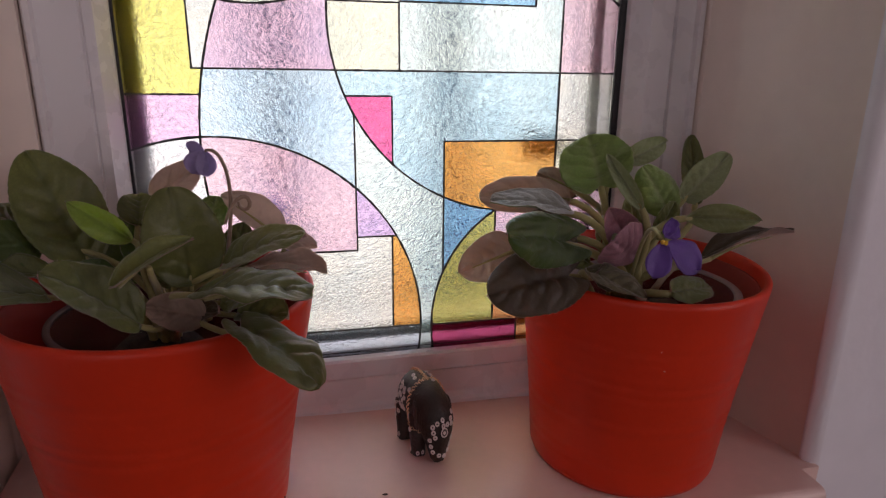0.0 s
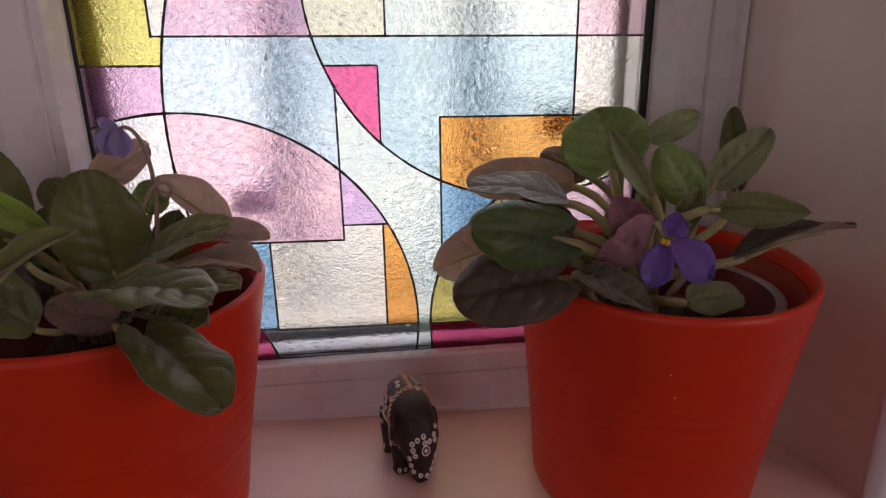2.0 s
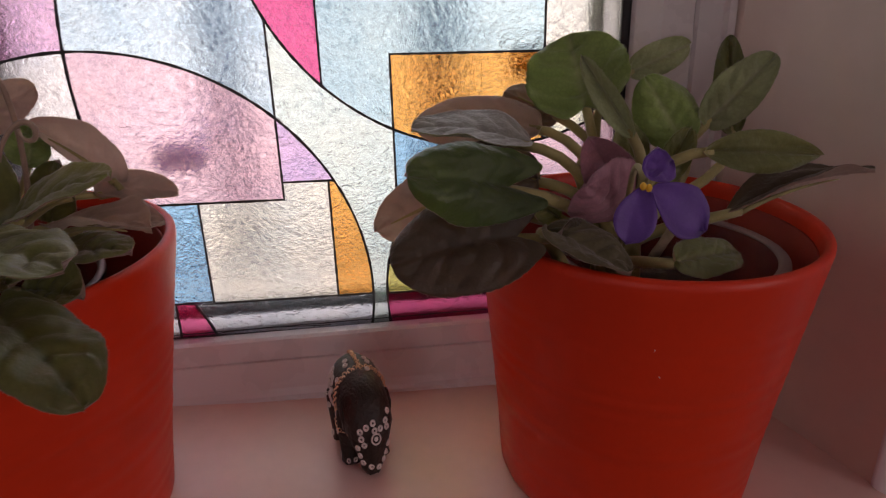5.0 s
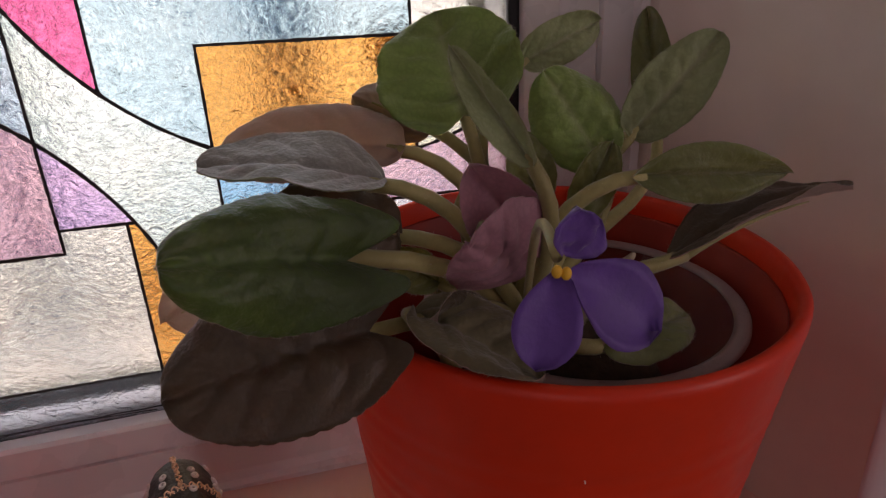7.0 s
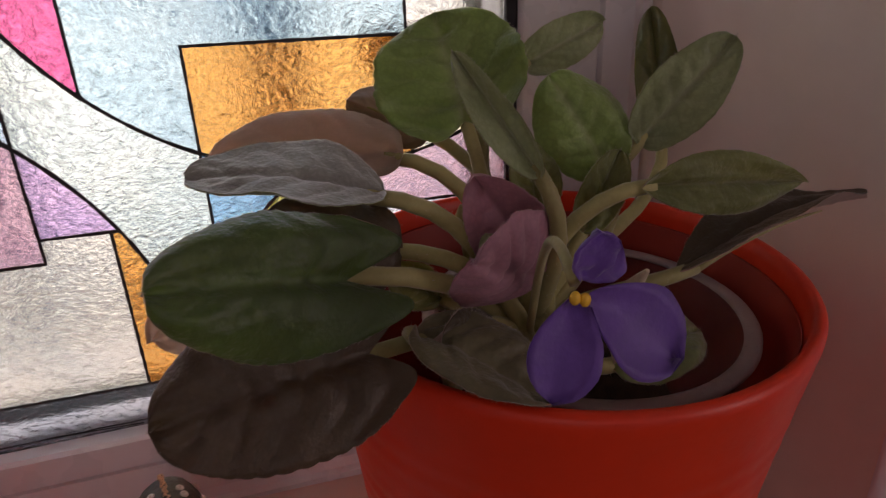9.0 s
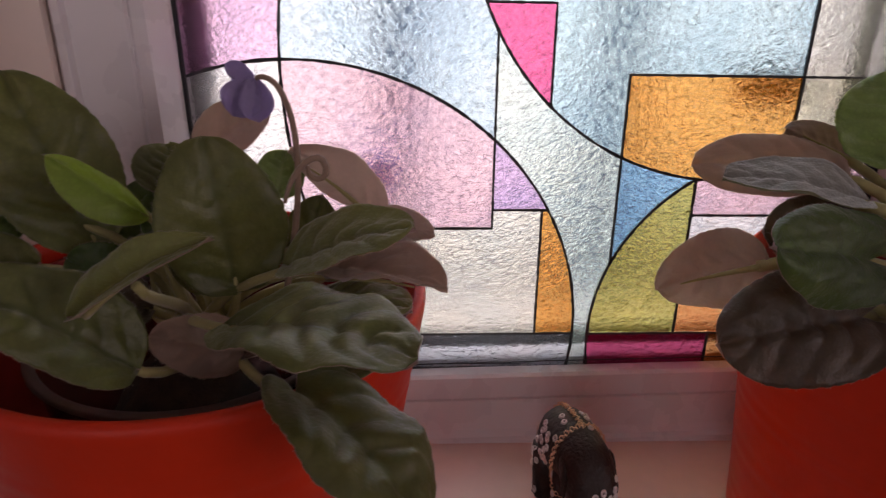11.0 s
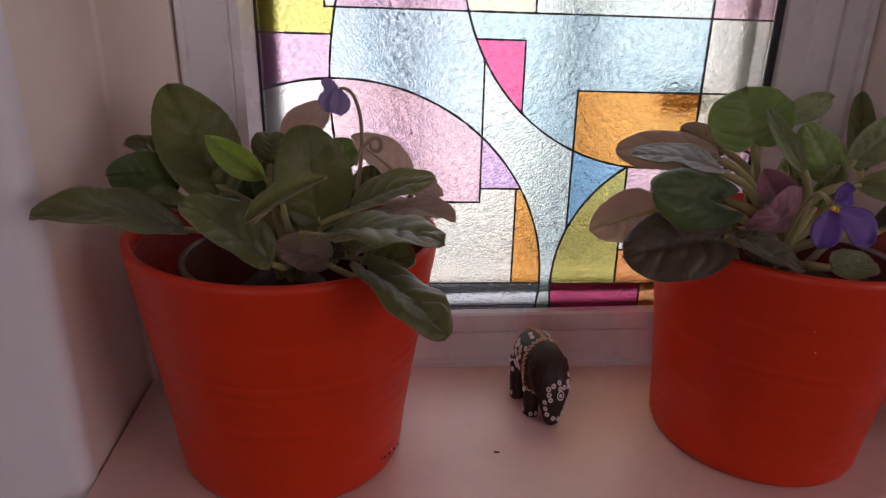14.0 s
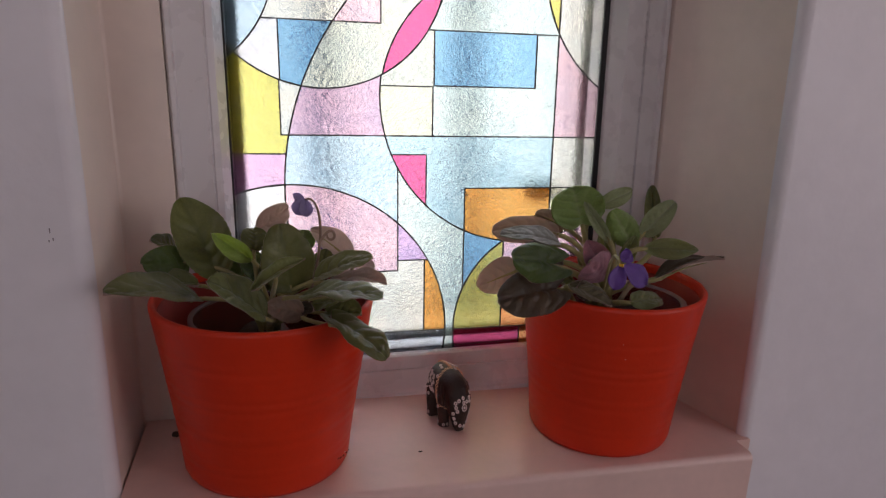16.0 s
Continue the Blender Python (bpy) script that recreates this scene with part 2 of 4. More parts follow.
M_POST = mat("outside_post_paint", (0.06, 0.11, 0.21), 0.6, var=0.2, scale=14)
M_DARKBLUE = mat("dark_blue_bracket", (0.05, 0.08, 0.50), 0.5, var=0.2, scale=40)
M_BROWN = mat("brown_bracket", (0.05, 0.03, 0.022), 0.6, var=0.2, scale=40)
M_STONE = mat("outside_ledge_stone", (0.13, 0.13, 0.14), 0.85, var=0.2, scale=18, bump=0.6, bump_scale=160)

TINTS = {
    "clear": (0.72, 0.80, 0.86), "white": (0.95, 0.93, 0.93), "mint": (0.66, 0.83, 0.76), "pale_blue": (0.52, 0.74, 0.86),
    "teal": (0.42, 0.68, 0.75), "pink": (0.86, 0.52, 0.62), "mauve": (0.72, 0.42, 0.58), "lilac": (0.60, 0.36, 0.68),
    "orchid": (0.82, 0.40, 0.66), "yellow": (0.86, 0.74, 0.10), "lemon": (0.84, 0.82, 0.56), "cream": (0.90, 0.89, 0.76),
    "hot_pink": (0.88, 0.05, 0.20), "magenta": (0.50, 0.015, 0.075), "orange": (0.86, 0.30, 0.03), "blue": (0.16, 0.44, 0.70),
    "olive": (0.48, 0.42, 0.06), "khaki": (0.66, 0.70, 0.56), "rose": (0.86, 0.52, 0.58), "rust": (0.75, 0.22, 0.04),
}
GLASS = {k: film_glass("film_" + k, v, {"white": 0.22, "pink": 0.20, "cream": 0.20, "clear": 0.05, "magenta": 0.1}.get(k, 0.14)) for k, v in TINTS.items()}


# ---- mesh helpers ----
def obj(name, bm, material, parent=None, label="", smooth=True):
    me = bpy.data.meshes.new(name)
    bmesh.ops.recalc_face_normals(bm, faces=bm.faces)
    bm.to_mesh(me)
    bm.free()
    for m in (material if isinstance(material, (list, tuple)) else [material]):
        me.materials.append(m)
    if smooth:
        me.shade_smooth()
    ob = new(name, me)
    if parent:
        ob.parent = parent
    return tagged(ob, label)


def part(name, bm, material, parent, label="", smooth=True):
    return obj(name, bm, material, parent, label, smooth)


def thing(name, at, label, category, group="", kind=""):
    e = new(name)
    e.location = at
    return tagged(e, label, category, group, kind)


def box(bm, x0, x1, y0, y1, z0, z1, bevel=0.0):
    r = bmesh.ops.create_cube(bm, size=1.0, matrix=Matrix.LocRotScale(((x0 + x1) / 2, (y0 + y1) / 2, (z0 + z1) / 2), None, (x1 - x0, y1 - y0, z1 - z0)))
    if bevel:
        es = {e for v in r["verts"] for e in v.link_edges}
        bmesh.ops.bevel(bm, geom=list(es), offset=bevel, segments=2, affect='EDGES', profile=0.7)
    return r["verts"]


def prism(bm, outline, z0, z1):
    """Extrude a plan outline [(x, y)] from z0 to z1."""
    f = bm.faces.new([bm.verts.new((x, y, z0)) for x, y in outline])
    up = bmesh.ops.extrude_face_region(bm, geom=[f])["geom"]
    bmesh.ops.translate(bm, verts=[v for v in up if isinstance(v, bmesh.types.BMVert)], vec=(0, 0, z1 - z0))


def sweep_x(bm, profile, x0, x1):
    """Extrude a (y, z) profile along x."""
    f = bm.faces.new([bm.verts.new((x0, y, z)) for y, z in profile])
    up = bmesh.ops.extrude_face_region(bm, geom=[f])["geom"]
    bmesh.ops.translate(bm, verts=[v for v in up if isinstance(v, bmesh.types.BMVert)], vec=(x1 - x0, 0, 0))


def lathe(bm, profile, seg=72, wobble=0.0, closed=False):
    rings = []
    for r, z in profile:
        rings.append([bm.verts.new((r * math.cos(2 * math.pi * k / seg), r * math.sin(2 * math.pi * k / seg),
                                    z + wobble * math.sin(4 * math.pi * k / seg))) for k in range(seg)])
    for a, b in zip(rings, rings[1:] + (rings[:1] if closed else [])):
        for k in range(seg):
            bm.faces.new((a[k], a[(k + 1) % seg], b[(k + 1) % seg], b[k]))
    if closed:
        return
    for ring, flip in ((rings[0], False), (rings[-1], True)):
        bm.faces.new(ring if flip else ring[::-1])


def tube(bm, points, radii, seg=8, mi=0):
    """A round tube through points, with a radius at each."""
    rings = []
    n = len(points)
    for i, p in enumerate(points):
        t = (points[min(i + 1, n - 1)] - points[max(i - 1, 0)]).normalized()
        a = t.cross(Vector((0.31, 0.87, 0.38)))
        if a.length < 0.1:
            a = t.cross(Vector((1, 0, 0)))
        a.normalize()
        b = t.cross(a)
        rings.append([bm.verts.new(p + radii[i] * (math.cos(2 * math.pi * k / seg) * a + math.sin(2 * math.pi * k / seg) * b)) for k in range(seg)])
    fs = []
    for a, b in zip(rings, rings[1:]):
        for k in range(seg):
            fs.append(bm.faces.new((a[k], a[(k + 1) % seg], b[(k + 1) % seg], b[k])))
    fs += [bm.faces.new(rings[0][::-1]), bm.faces.new(rings[-1])]
    for f in fs:
        f.material_index = mi


def bezier(a, b, c, d, n=10):
    return [(1 - t) ** 3 * a + 3 * t * (1 - t) ** 2 * b + 3 * t * t * (1 - t) * c + t ** 3 * d for t in [i / n for i in range(n + 1)]]


def ball(bm, centre, radii, mi=0, seg=16, rot=None):
    m = Matrix.LocRotScale(centre, rot, radii)
    vs = bmesh.ops.create_uvsphere(bm, u_segments=seg, v_segments=max(6, seg // 2), radius=1.0, matrix=m)["verts"]
    for f in {f for v in vs for f in v.link_faces}:
        f.material_index = mi


def ring(bm, centre, normal, r, tr, mi=0, seg=12, ts=6):
    q = Vector(normal).normalized().to_track_quat('Z', 'Y')
    vs = []
    for i in range(seg):
        a = 2 * math.pi * i / seg
        vs.append([bm.verts.new(Vector(centre) + q @ Vector(((r + tr * math.cos(b)) * math.cos(a), (r + tr * math.cos(b)) * math.sin(a), tr * math.sin(b))))
                   for b in [2 * math.pi * k / ts for k in range(ts)]])
    for i in range(seg):
        for k in range(ts):
            f = bm.faces.new((vs[i][k], vs[(i + 1) % seg][k], vs[(i + 1) % seg][(k + 1) % ts], vs[i][(k + 1) % ts]))
            f.material_index = mi


def arc_pts(cx, cy, r, a0, a1, n=8):
    return [(cx + r * math.cos(radians(a0 + (a1 - a0) * i / n)), cy + r * math.sin(radians(a0 + (a1 - a0) * i / n))) for i in range(n + 1)]


# ---- the room ----
WALL_Y, SILL_Z, GLASS_Y = 0.34, 1.0125, 0.4975
LEVEL = Matrix.Translation((0.02, 0, SILL_Z)) @ pose(0, 0, 0, 0, 1.5, 0) @ Matrix.Translation((-0.02, 0, -SILL_Z))     # the sill falls a little to one end
GX0, GX1, GZ0, GZ1 = -0.09, 0.28, 1.052, 1.60      # the pane's sight size

bm = bmesh.new()
left = [(-0.137, 0.60), (-0.137, 0.464), (-0.180, 0.462)] + arc_pts(-0.180, 0.459, 0.003, 90, 180, 3)[1:] + [(-0.1815, 0.353)] + arc_pts(-0.1905, 0.350, 0.010, 10, -90, 6) + [(-1.6, WALL_Y), (-1.6, 0.60)]
prism(bm, left, 0, 2.4)
right = [(0.339, 0.60), (0.339, 0.463), (0.357, 0.461), (0.360, 0.446), (0.3865, 0.352)] + arc_pts(0.3945, 0.349, 0.009, 165, 270, 6) + [(1.74, WALL_Y), (1.74, 0.60)]
prism(bm, right, 0, 2.4)
box(bm, -0.19, 0.385, 0.342, 0.599, 0.0, 1.0)
box(bm, -0.19, 0.385, 0.344, 0.598, 1.66, 2.4)
w = obj("wall_north", bm, (M_WALL, M_REVEAL_LIT), smooth=False)
tagged(w, "off-white painted plaster wall with a deep window recess", "wall", kind="structure")
for f in w.data.polygons:
    f.use_smooth = 0.05 < abs(f.normal.x) < 0.998 and abs(f.normal.z) < 0.1
    # recess faces get the colour warmed for window light
    f.material_index = 1 if f.center.y > 0.352 and -0.3 < f.center.x < 0.5 and abs(f.normal.z) < 0.1 else 0

for x, z, tall in ((-0.2040, 1.2345, 0.0035), (-0.2025, 1.2290, 0.0020), (-0.2052, 1.2280, 0.0016)):
    bm = bmesh.new()
    box(bm, x, x + 0.0006, WALL_Y - 0.0004, WALL_Y + 0.0004, z, z + tall)
    part("scuff_mark", bm, M_SCUFF, w, "thin grey scuff on the paint", smooth=False)

bm = bmesh.new()
box(bm, -1.7, -1.6, -2.4, 0.6, 0, 2.4)
tagged(obj("wall_west", bm, M_WALL, smooth=False), "plain off-white painted room wall", "wall", kind="structure")
# unseen walls, each opened for one of the added fill lamps
bm = bmesh.new()
for x0, x1, z0, z1 in ((-1.6, -1.40, 0, 2.4), (-0.40, 1.72, 0, 2.4), (-1.40, -0.40, 0, 1.0), (-1.40, -0.40, 2.1, 2.4)):
    box(bm, x0, x1, -2.4, -2.3, z0, z1)
tagged(obj("wall_south", bm, M_WALL, smooth=False), "plain off-white unseen room wall, opened for an added fill lamp", "wall", kind="structure")
bm = bmesh.new()
for y0, y1, z0, z1 in ((-2.4, -1.65, 0, 2.4), (-0.65, 0.6, 0, 2.4), (-1.65, -0.65, 0, 1.0), (-1.65, -0.65, 2.1, 2.4)):
    box(bm, 1.72, 1.85, y0, y1, z0, z1)
tagged(obj("wall_east", bm, M_WALL, smooth=False), "plain off-white unseen room wall, opened for an added fill lamp", "wall", kind="structure")
bm = bmesh.new()
box(bm, -1.7, 1.85, -2.4, 0.6, -0.1, 0.0)
tagged(obj("floor", bm, M_FLOOR, smooth=False), "plain brown wooden room floor", "floor", kind="structure")
bm = bmesh.new()
box(bm, -1.7, 1.85, -2.4, 0.6, 2.4, 2.5)
tagged(obj("ceiling", bm, M_CEIL, smooth=False), "plain white room ceiling", "ceiling", kind="structure")

# window board
bm = bmesh.new()
nose = [(0.490, SILL_Z - 0.03), (0.490, SILL_Z), (0.318, SILL_Z)] + arc_pts(0.317, SILL_Z - 0.006, 0.006, 90, 180, 5) + [(0.311, 0.958), (0.314, 0.955), (0.345, 0.955), (0.345, SILL_Z - 0.03)]
sweep_x(bm, nose, -0.180, 0.3760)
box(bm, 0.3755, 0.392, 0.337, 0.47, SILL_Z - 0.028, SILL_Z - 0.0004)
sill = obj("window_sill", bm, M_SILL, smooth=False)
sill.matrix_basis = LEVEL
tagged(sill, "white painted window sill with a thick squared nose", "window sill", kind="structure")

# ---- window ----
win = thing("window_1", (0.095, 0.49, SILL_Z), "white plastic window with a patterned stained-glass film", "window", kind="structure")
win.matrix_basis = Matrix.Identity(4)
bm = bmesh.new()
sweep_x(bm, [(0.58, 0.985), (0.58, 1.060), (0.503, 1.056), (0.503, 1.050), (0.4965, 1.0535), (0.4880, 1.0540), (0.4858, 1.0525), (0.4840, 1.0400), (0.4852, 1.0395), (0.4852, 1.0387), (0.4832, 1.0382), (0.4820, 1.0180), (0.4800, 1.0135), (0.4770, 1.0120), (0.4770, 0.985)], -0.1365, 0.3385)
part("bottom_rail", bm, M_FRAME, win, smooth=False)
bm = bmesh.new()
prism(bm, [(-0.1365, 0.58), (-0.1365, 0.470), (-0.134, 0.4665), (-0.1305, 0.4665), (-0.1290, 0.4700), (-0.1045, 0.4715), (-0.1035, 0.4735), (-0.1020, 0.4725), (-0.0965, 0.4745), (-0.0905, 0.490), (-0.0900, 0.4965), (-0.0885, 0.503), (-0.0930, 0.58)], 1.0505, 1.66)
part("side_frame", bm, M_FRAME, win, smooth=False)
bm = bmesh.new()
prism(bm, [(0.3385, 0.58), (0.3385, 0.471), (0.3375, 0.468), (0.3330, 0.468), (0.3315, 0.4720), (0.3170, 0.4725), (0.3160, 0.4755), (0.3145, 0.4735), (0.2960, 0.4750), (0.2860, 0.490), (0.2845, 0.4965), (0.2800, 0.503), (0.2840, 0.58)][::-1], 1.0505, 1.66)
part("side_frame", bm, M_FRAME, win, smooth=False)
bm = bmesh.new()
sweep_x(bm, [(0.58, 1.662), (0.58, 1.595), (0.503, 1.60), (0.4965, 1.60), (0.475, 1.606), (0.470, 1.612), (0.470, 1.662)], -0.1365, 0.3385)
part("top_rail", bm, M_FRAME, win, smooth=False)
# black seals round the pane
for x0, x1 in ((-0.0905, -0.0885), (0.2795, 0.2848)):
    bm = bmesh.new()
    box(bm, x0, x1, 0.4940, 0.4975, 1.053, 1.60, 0.0005)
    part("seal", bm, M_BLACK, win, "black rubber glazing seal")
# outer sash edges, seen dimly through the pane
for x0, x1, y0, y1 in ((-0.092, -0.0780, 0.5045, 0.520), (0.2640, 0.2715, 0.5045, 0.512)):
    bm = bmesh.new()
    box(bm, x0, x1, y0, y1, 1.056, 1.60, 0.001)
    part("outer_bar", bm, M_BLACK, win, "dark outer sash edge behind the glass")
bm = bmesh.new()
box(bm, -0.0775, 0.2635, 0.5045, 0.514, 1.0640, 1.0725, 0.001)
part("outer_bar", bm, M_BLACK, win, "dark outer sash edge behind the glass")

# wrinkled lower edge of the film
for points, r in (([(x, 1.0568 + 0.0004 * noise.noise(Vector((x * 90, 0, 4)))) for x in [GX0 + 0.0015 + (GX1 - GX0 - 0.004) * k / 90 for k in range(91)]], 0.00035),
                  ([(0.012 + 0.078 * k / 30, 1.0550 + 0.0017 * math.sin(math.pi * min(1, (k / 30) * 1.0) ** 0.7)) for k in range(31)], 0.0003)):
    bm = bmesh.new()
    tube(bm, [Vector((x, GLASS_Y - 0.0012, z)) for x, z in points], [r] * len(points), 6)
    part("film_edge", bm, M_LEAD, win, "dark wavy edge of the window film")

# the film's pattern: straight edges and seven circles
CIRCLES = {"a": (-0.036, 1.079, 0.1562), "b": (0.1997, 1.3208, 0.1483), "c": (0.2502, 1.2255, 0.2919), "d": (0.2442, 1.0764, 0.1147),
           "e": (-0.0027, 1.4466, 0.1194), "f": (0.3585, 1.4533, 0.1423), "h": (-0.150, 1.440, 0.1065), "j": (-0.13, 1.0, 0.155), "l": (0.1804, 1.3165, 0.1288)}


def dense(poly, step=0.0022):
    out = []
    for (x0, z0), (x1, z1) in zip(poly, poly[1:] + poly[:1]):
        n = max(1, int(math.hypot(x1 - x0, z1 - z0) / step))
        out += [(x0 + (x1 - x0) * i / n, z0 + (z1 - z0) * i / n) for i in range(n)]
    return out


def clip(poly, circle, inside):
    cx, cz, r = circle
    f = lambda p: (math.hypot(p[0] - cx, p[1] - cz) - r) * (1 if inside else -1)
    if all(f(p) <= 0 for p in poly):
        return poly
    n = len(poly)
    start = next((i for i in range(n) if f(poly[i]) > 0 and f(poly[(i + 1) % n]) <= 0), None)
    if start is None:
        return []
    out, left_at = [], None
    for k in range(n + 1):
        p, q = poly[(start + k) % n], poly[(start + k + 1) % n]
        fp, fq = f(p), f(q)
        if fp <= 0 and k <= n - 1:
            out.append(p)
        if (fp <= 0) != (fq <= 0):
            s = fp / (fp - fq)
            x = (p[0] + s * (q[0] - p[0]), p[1] + s * (q[1] - p[1]))
            if fp <= 0:
                left_at = x
                out.append(x)
            else:
                if left_at:
                    a0, a1 = math.atan2(left_at[1] - cz, left_at[0] - cx), math.atan2(x[1] - cz, x[0] - cx)
                    d = (a1 - a0 + math.pi) % (2 * math.pi) - math.pi
                    m = max(1, int(abs(d) * r / 0.0022))
                    out += [(cx + r * math.cos(a0 + d * i / m), cz + r * math.sin(a0 + d * i / m)) for i in range(1, m)]
                    if k == n:
                        break
                out.append(x)
    return out


def tilt(p):
    """The film is stuck on slightly askew."""
    return p[0], max(GZ0 - 0.001, p[1] - 0.016 * (p[0] - 0.1)) if p[1] < 1.06 else p[1] - 0.016 * (p[0] - 0.1)


def rect(x0, x1, z0, z1):
    return [(x0, z0), (x1, z0), (x1, z1), (x0, z1)]


def pane(colour, poly, cuts=""):
    """One coloured field of the film; cuts: circle letters, capital for the inside, small for the outside."""
    pts = dense(poly)
    for ch in cuts:
        pts = clip(pts, CIRCLES[ch.lower()], ch.isupper())
    keep = []
    for p in pts:
        if not keep or math.hypot(p[0] - keep[-1][0], p[1] - keep[-1][1]) > 0.0004:
            keep.append(p)
    if math.hypot(keep[0][0] - keep[-1][0], keep[0][1] - keep[-1][1]) < 0.0004:
        keep.pop()
    pts = [tilt(p) for p in keep]
    bm = bmesh.new()
    f = bm.faces.new([bm.verts.new((x, GLASS_Y, z)) for x, z in pts])
    up = bmesh.ops.extrude_face_region(bm, geom=[f])["geom"]
    bmesh.ops.translate(bm, verts=[v for v in up if isinstance(v, bmesh.types.BMVert)], vec=(0, 0.003, 0))
    ob = part("pane", bm, GLASS[colour], win, smooth=False)
    # dark printed outline, uneven in width
    area = sum(a[0] * b[1] - b[0] * a[1] for a, b in zip(pts, pts[1:] + pts[:1]))
    sgn = 1 if area > 0 else -1
    bm = bmesh.new()
    n = len(pts)
    rows = []
    for i in range(n):
        p, q, o = Vector(pts[i]), Vector(pts[(i + 1) % n]), Vector(pts[i - 1])
        d = (q - p).normalized() + (p - o).normalized()
        if d.length < 0.01:
            d = q - p
        d.normalize()
        nrm = Vector((-d.y, d.x)) * sgn
        turn = (q - p).normalized().dot((p - o).normalized())
        wdt = (0.00064 + 0.00040 * noise.noise(Vector((p.x * 260, p.y * 260, 0.0)))) / max(0.6, (0.5 + 0.5 * turn) ** 0.5)
        if curved(p, cuts):
            wdt *= 1.2
        inn = p + nrm * wdt
        rows.append([bm.verts.new((v.x, y, v.y)) for v, y in ((p - nrm * 0.0001, GLASS_Y - 0.0002), (p, GLASS_Y - 0.0009), (inn, GLASS_Y - 0.0009), (inn, GLASS_Y - 0.0002))])
    for i in range(n):
        a, b = rows[i], rows[(i + 1) % n]
        if min(pts[i][0], pts[(i + 1) % n][0]) > GX1 - 0.001 or max(pts[i][0], pts[(i + 1) % n][0]) < GX0 + 0.001:
            continue
        for k in range(3):
            bm.faces.new((a[k], a[k + 1], b[k + 1], b[k]))
    part("lead_line", bm, M_LEAD, ob, "thin black printed outline", smooth=False)
    return ob


def curved(p, cuts):
    q = (p.x, p.y + 0.016 * (p.x - 0.1))
    return any(abs(math.hypot(q[0] - CIRCLES[c.lower()][0], q[1] - CIRCLES[c.lower()][1]) - CIRCLES[c.lower()][2]) < 0.0007 for c in cuts)


L, R, B, T = GX0, GX1, GZ0, GZ1
pane("clear", rect(-0.007, 0.1205, B, 1.076), "jA")
pane("hot_pink", rect(-0.007, 0.03, B, 1.077), "J")
pane("white", rect(L, -0.007, B, 1.077))
pane("magenta", rect(0.1295, 0.205, B, 1.0755))
pane("rust", rect(0.205, R, B, 1.0755))
pane("cream", [(0.017, 1.076), (0.097, 1.076), (0.097, 1.155), (0.069, 1.155), (0.069, 1.144), (0.017, 1.144)], "A")
pane("blue", rect(-0.045, 0.017, 1.077, 1.144), "A")
pane("white", rect(L, -0.045, 1.077, 1.144), "")
pane("pink", rect(-0.06, 0.069, 1.144, 1.245), "AC")
pane("white", rect(L, -0.03, 1.144, 1.245), "Ac")
pane("lilac", rect(0.069, 0.125, 1.155, 1.21), "A")
pane("orange", rect(0.097, 0.1205, 1.076, 1.155), "A")
pane("orchid", rect(L, -0.03, 1.2, 1.265), "ac")
pane("yellow", [(L, 1.265), (-0.03, 1.265), (-0.03, 1.283), (-0.043, 1.283), (-0.043, 1.37), (L, 1.37)], "ceh")
pane("cream", rect(-0.043, 0.0, 1.283, 1.345), "ce")
pane("mauve", rect(-0.05, 0.056, 1.283, 1.345), "Ceb")
pane("pale_blue", rect(-0.06, 0.069, 1.188, 1.283), "Cab")
pane("mint", rect(0.069, 0.139, B, 1.25), "abd")
pane("hot_pink", rect(0.055, 0.098, 1.205, 1.2645), "B")
pane("teal", [(0.05, 1.2645), (0.098, 1.2645), (0.098, 1.18), (0.139, 1.18), (0.139, 1.230), (0.233, 1.230), (0.233, 1.283), (0.05, 1.283)], "B")
pane("orange", rect(0.139, 0.233, 1.165, 1.230), "B")
pane("cream", rect(0.233, R, 1.230, 1.283))
pane("lemon", rect(0.233, R, 1.175, 1.230), "B")
pane("blue", rect(0.139, 0.1855, 1.10, 1.19), "bd")
pane("hot_pink", rect(0.1855, R, 1.15, 1.215), "bd")
pane("olive", rect(0.125, 0.183, 1.0755, 1.18), "D")
pane("pink", rect(0.183, R, 1.152, 1.2), "Db")
pane("white", rect(0.183, R, 1.105, 1.152), "D")
pane("rust", rect(0.183, R, 1.0755, 1.105), "D")
pane("lemon", rect(0.045, 0.104, 1.283, 1.331), "B")
pane("mint", [(0.104, 1.283), (0.233, 1.283), (0.233, 1.384), (0.21, 1.384), (0.21, 1.332), (0.104, 1.332)])
pane("blue", rect(0.105, 0.21, 1.332, 1.384))
pane("khaki", rect(0.045, 0.105, 1.331, 1.384), "eB")
pane("mint", rect(0.06, 0.26, 1.384, T), "ef")
pane("rose", rect(0.233, R, 1.283, 1.384), "f")
pane("yellow", rect(0.2, 0.233, 1.384, T), "F")
pane("cream", rect(0.233, R, 1.32, T), "F")
pane("hot_pink", rect(0.045, 0.14, 1.33, 1.5), "EL")
pane("khaki", [(-0.03, 1.32), (0.12, 1.32), (0.12, 1.58), (0.053, 1.58), (0.053, 1.388), (-0.03, 1.388)], "ECl")
pane("rose", rect(-0.03, 0.053, 1.388, 1.58), "EC")
pane("blue", rect(-0.042, 0.02, 1.32, 1.388), "Ec")
pane("white", rect(L, -0.042, 1.33, 1.388), "Eh")
pane("cream", rect(L, 0.05, 1.388, 1.58), "Ech")
pane("pale_blue", rect(L, -0.03, 1.345, 1.54), "HE")
pane("lemon", rect(L, 0.06, 1.44, T), "e")

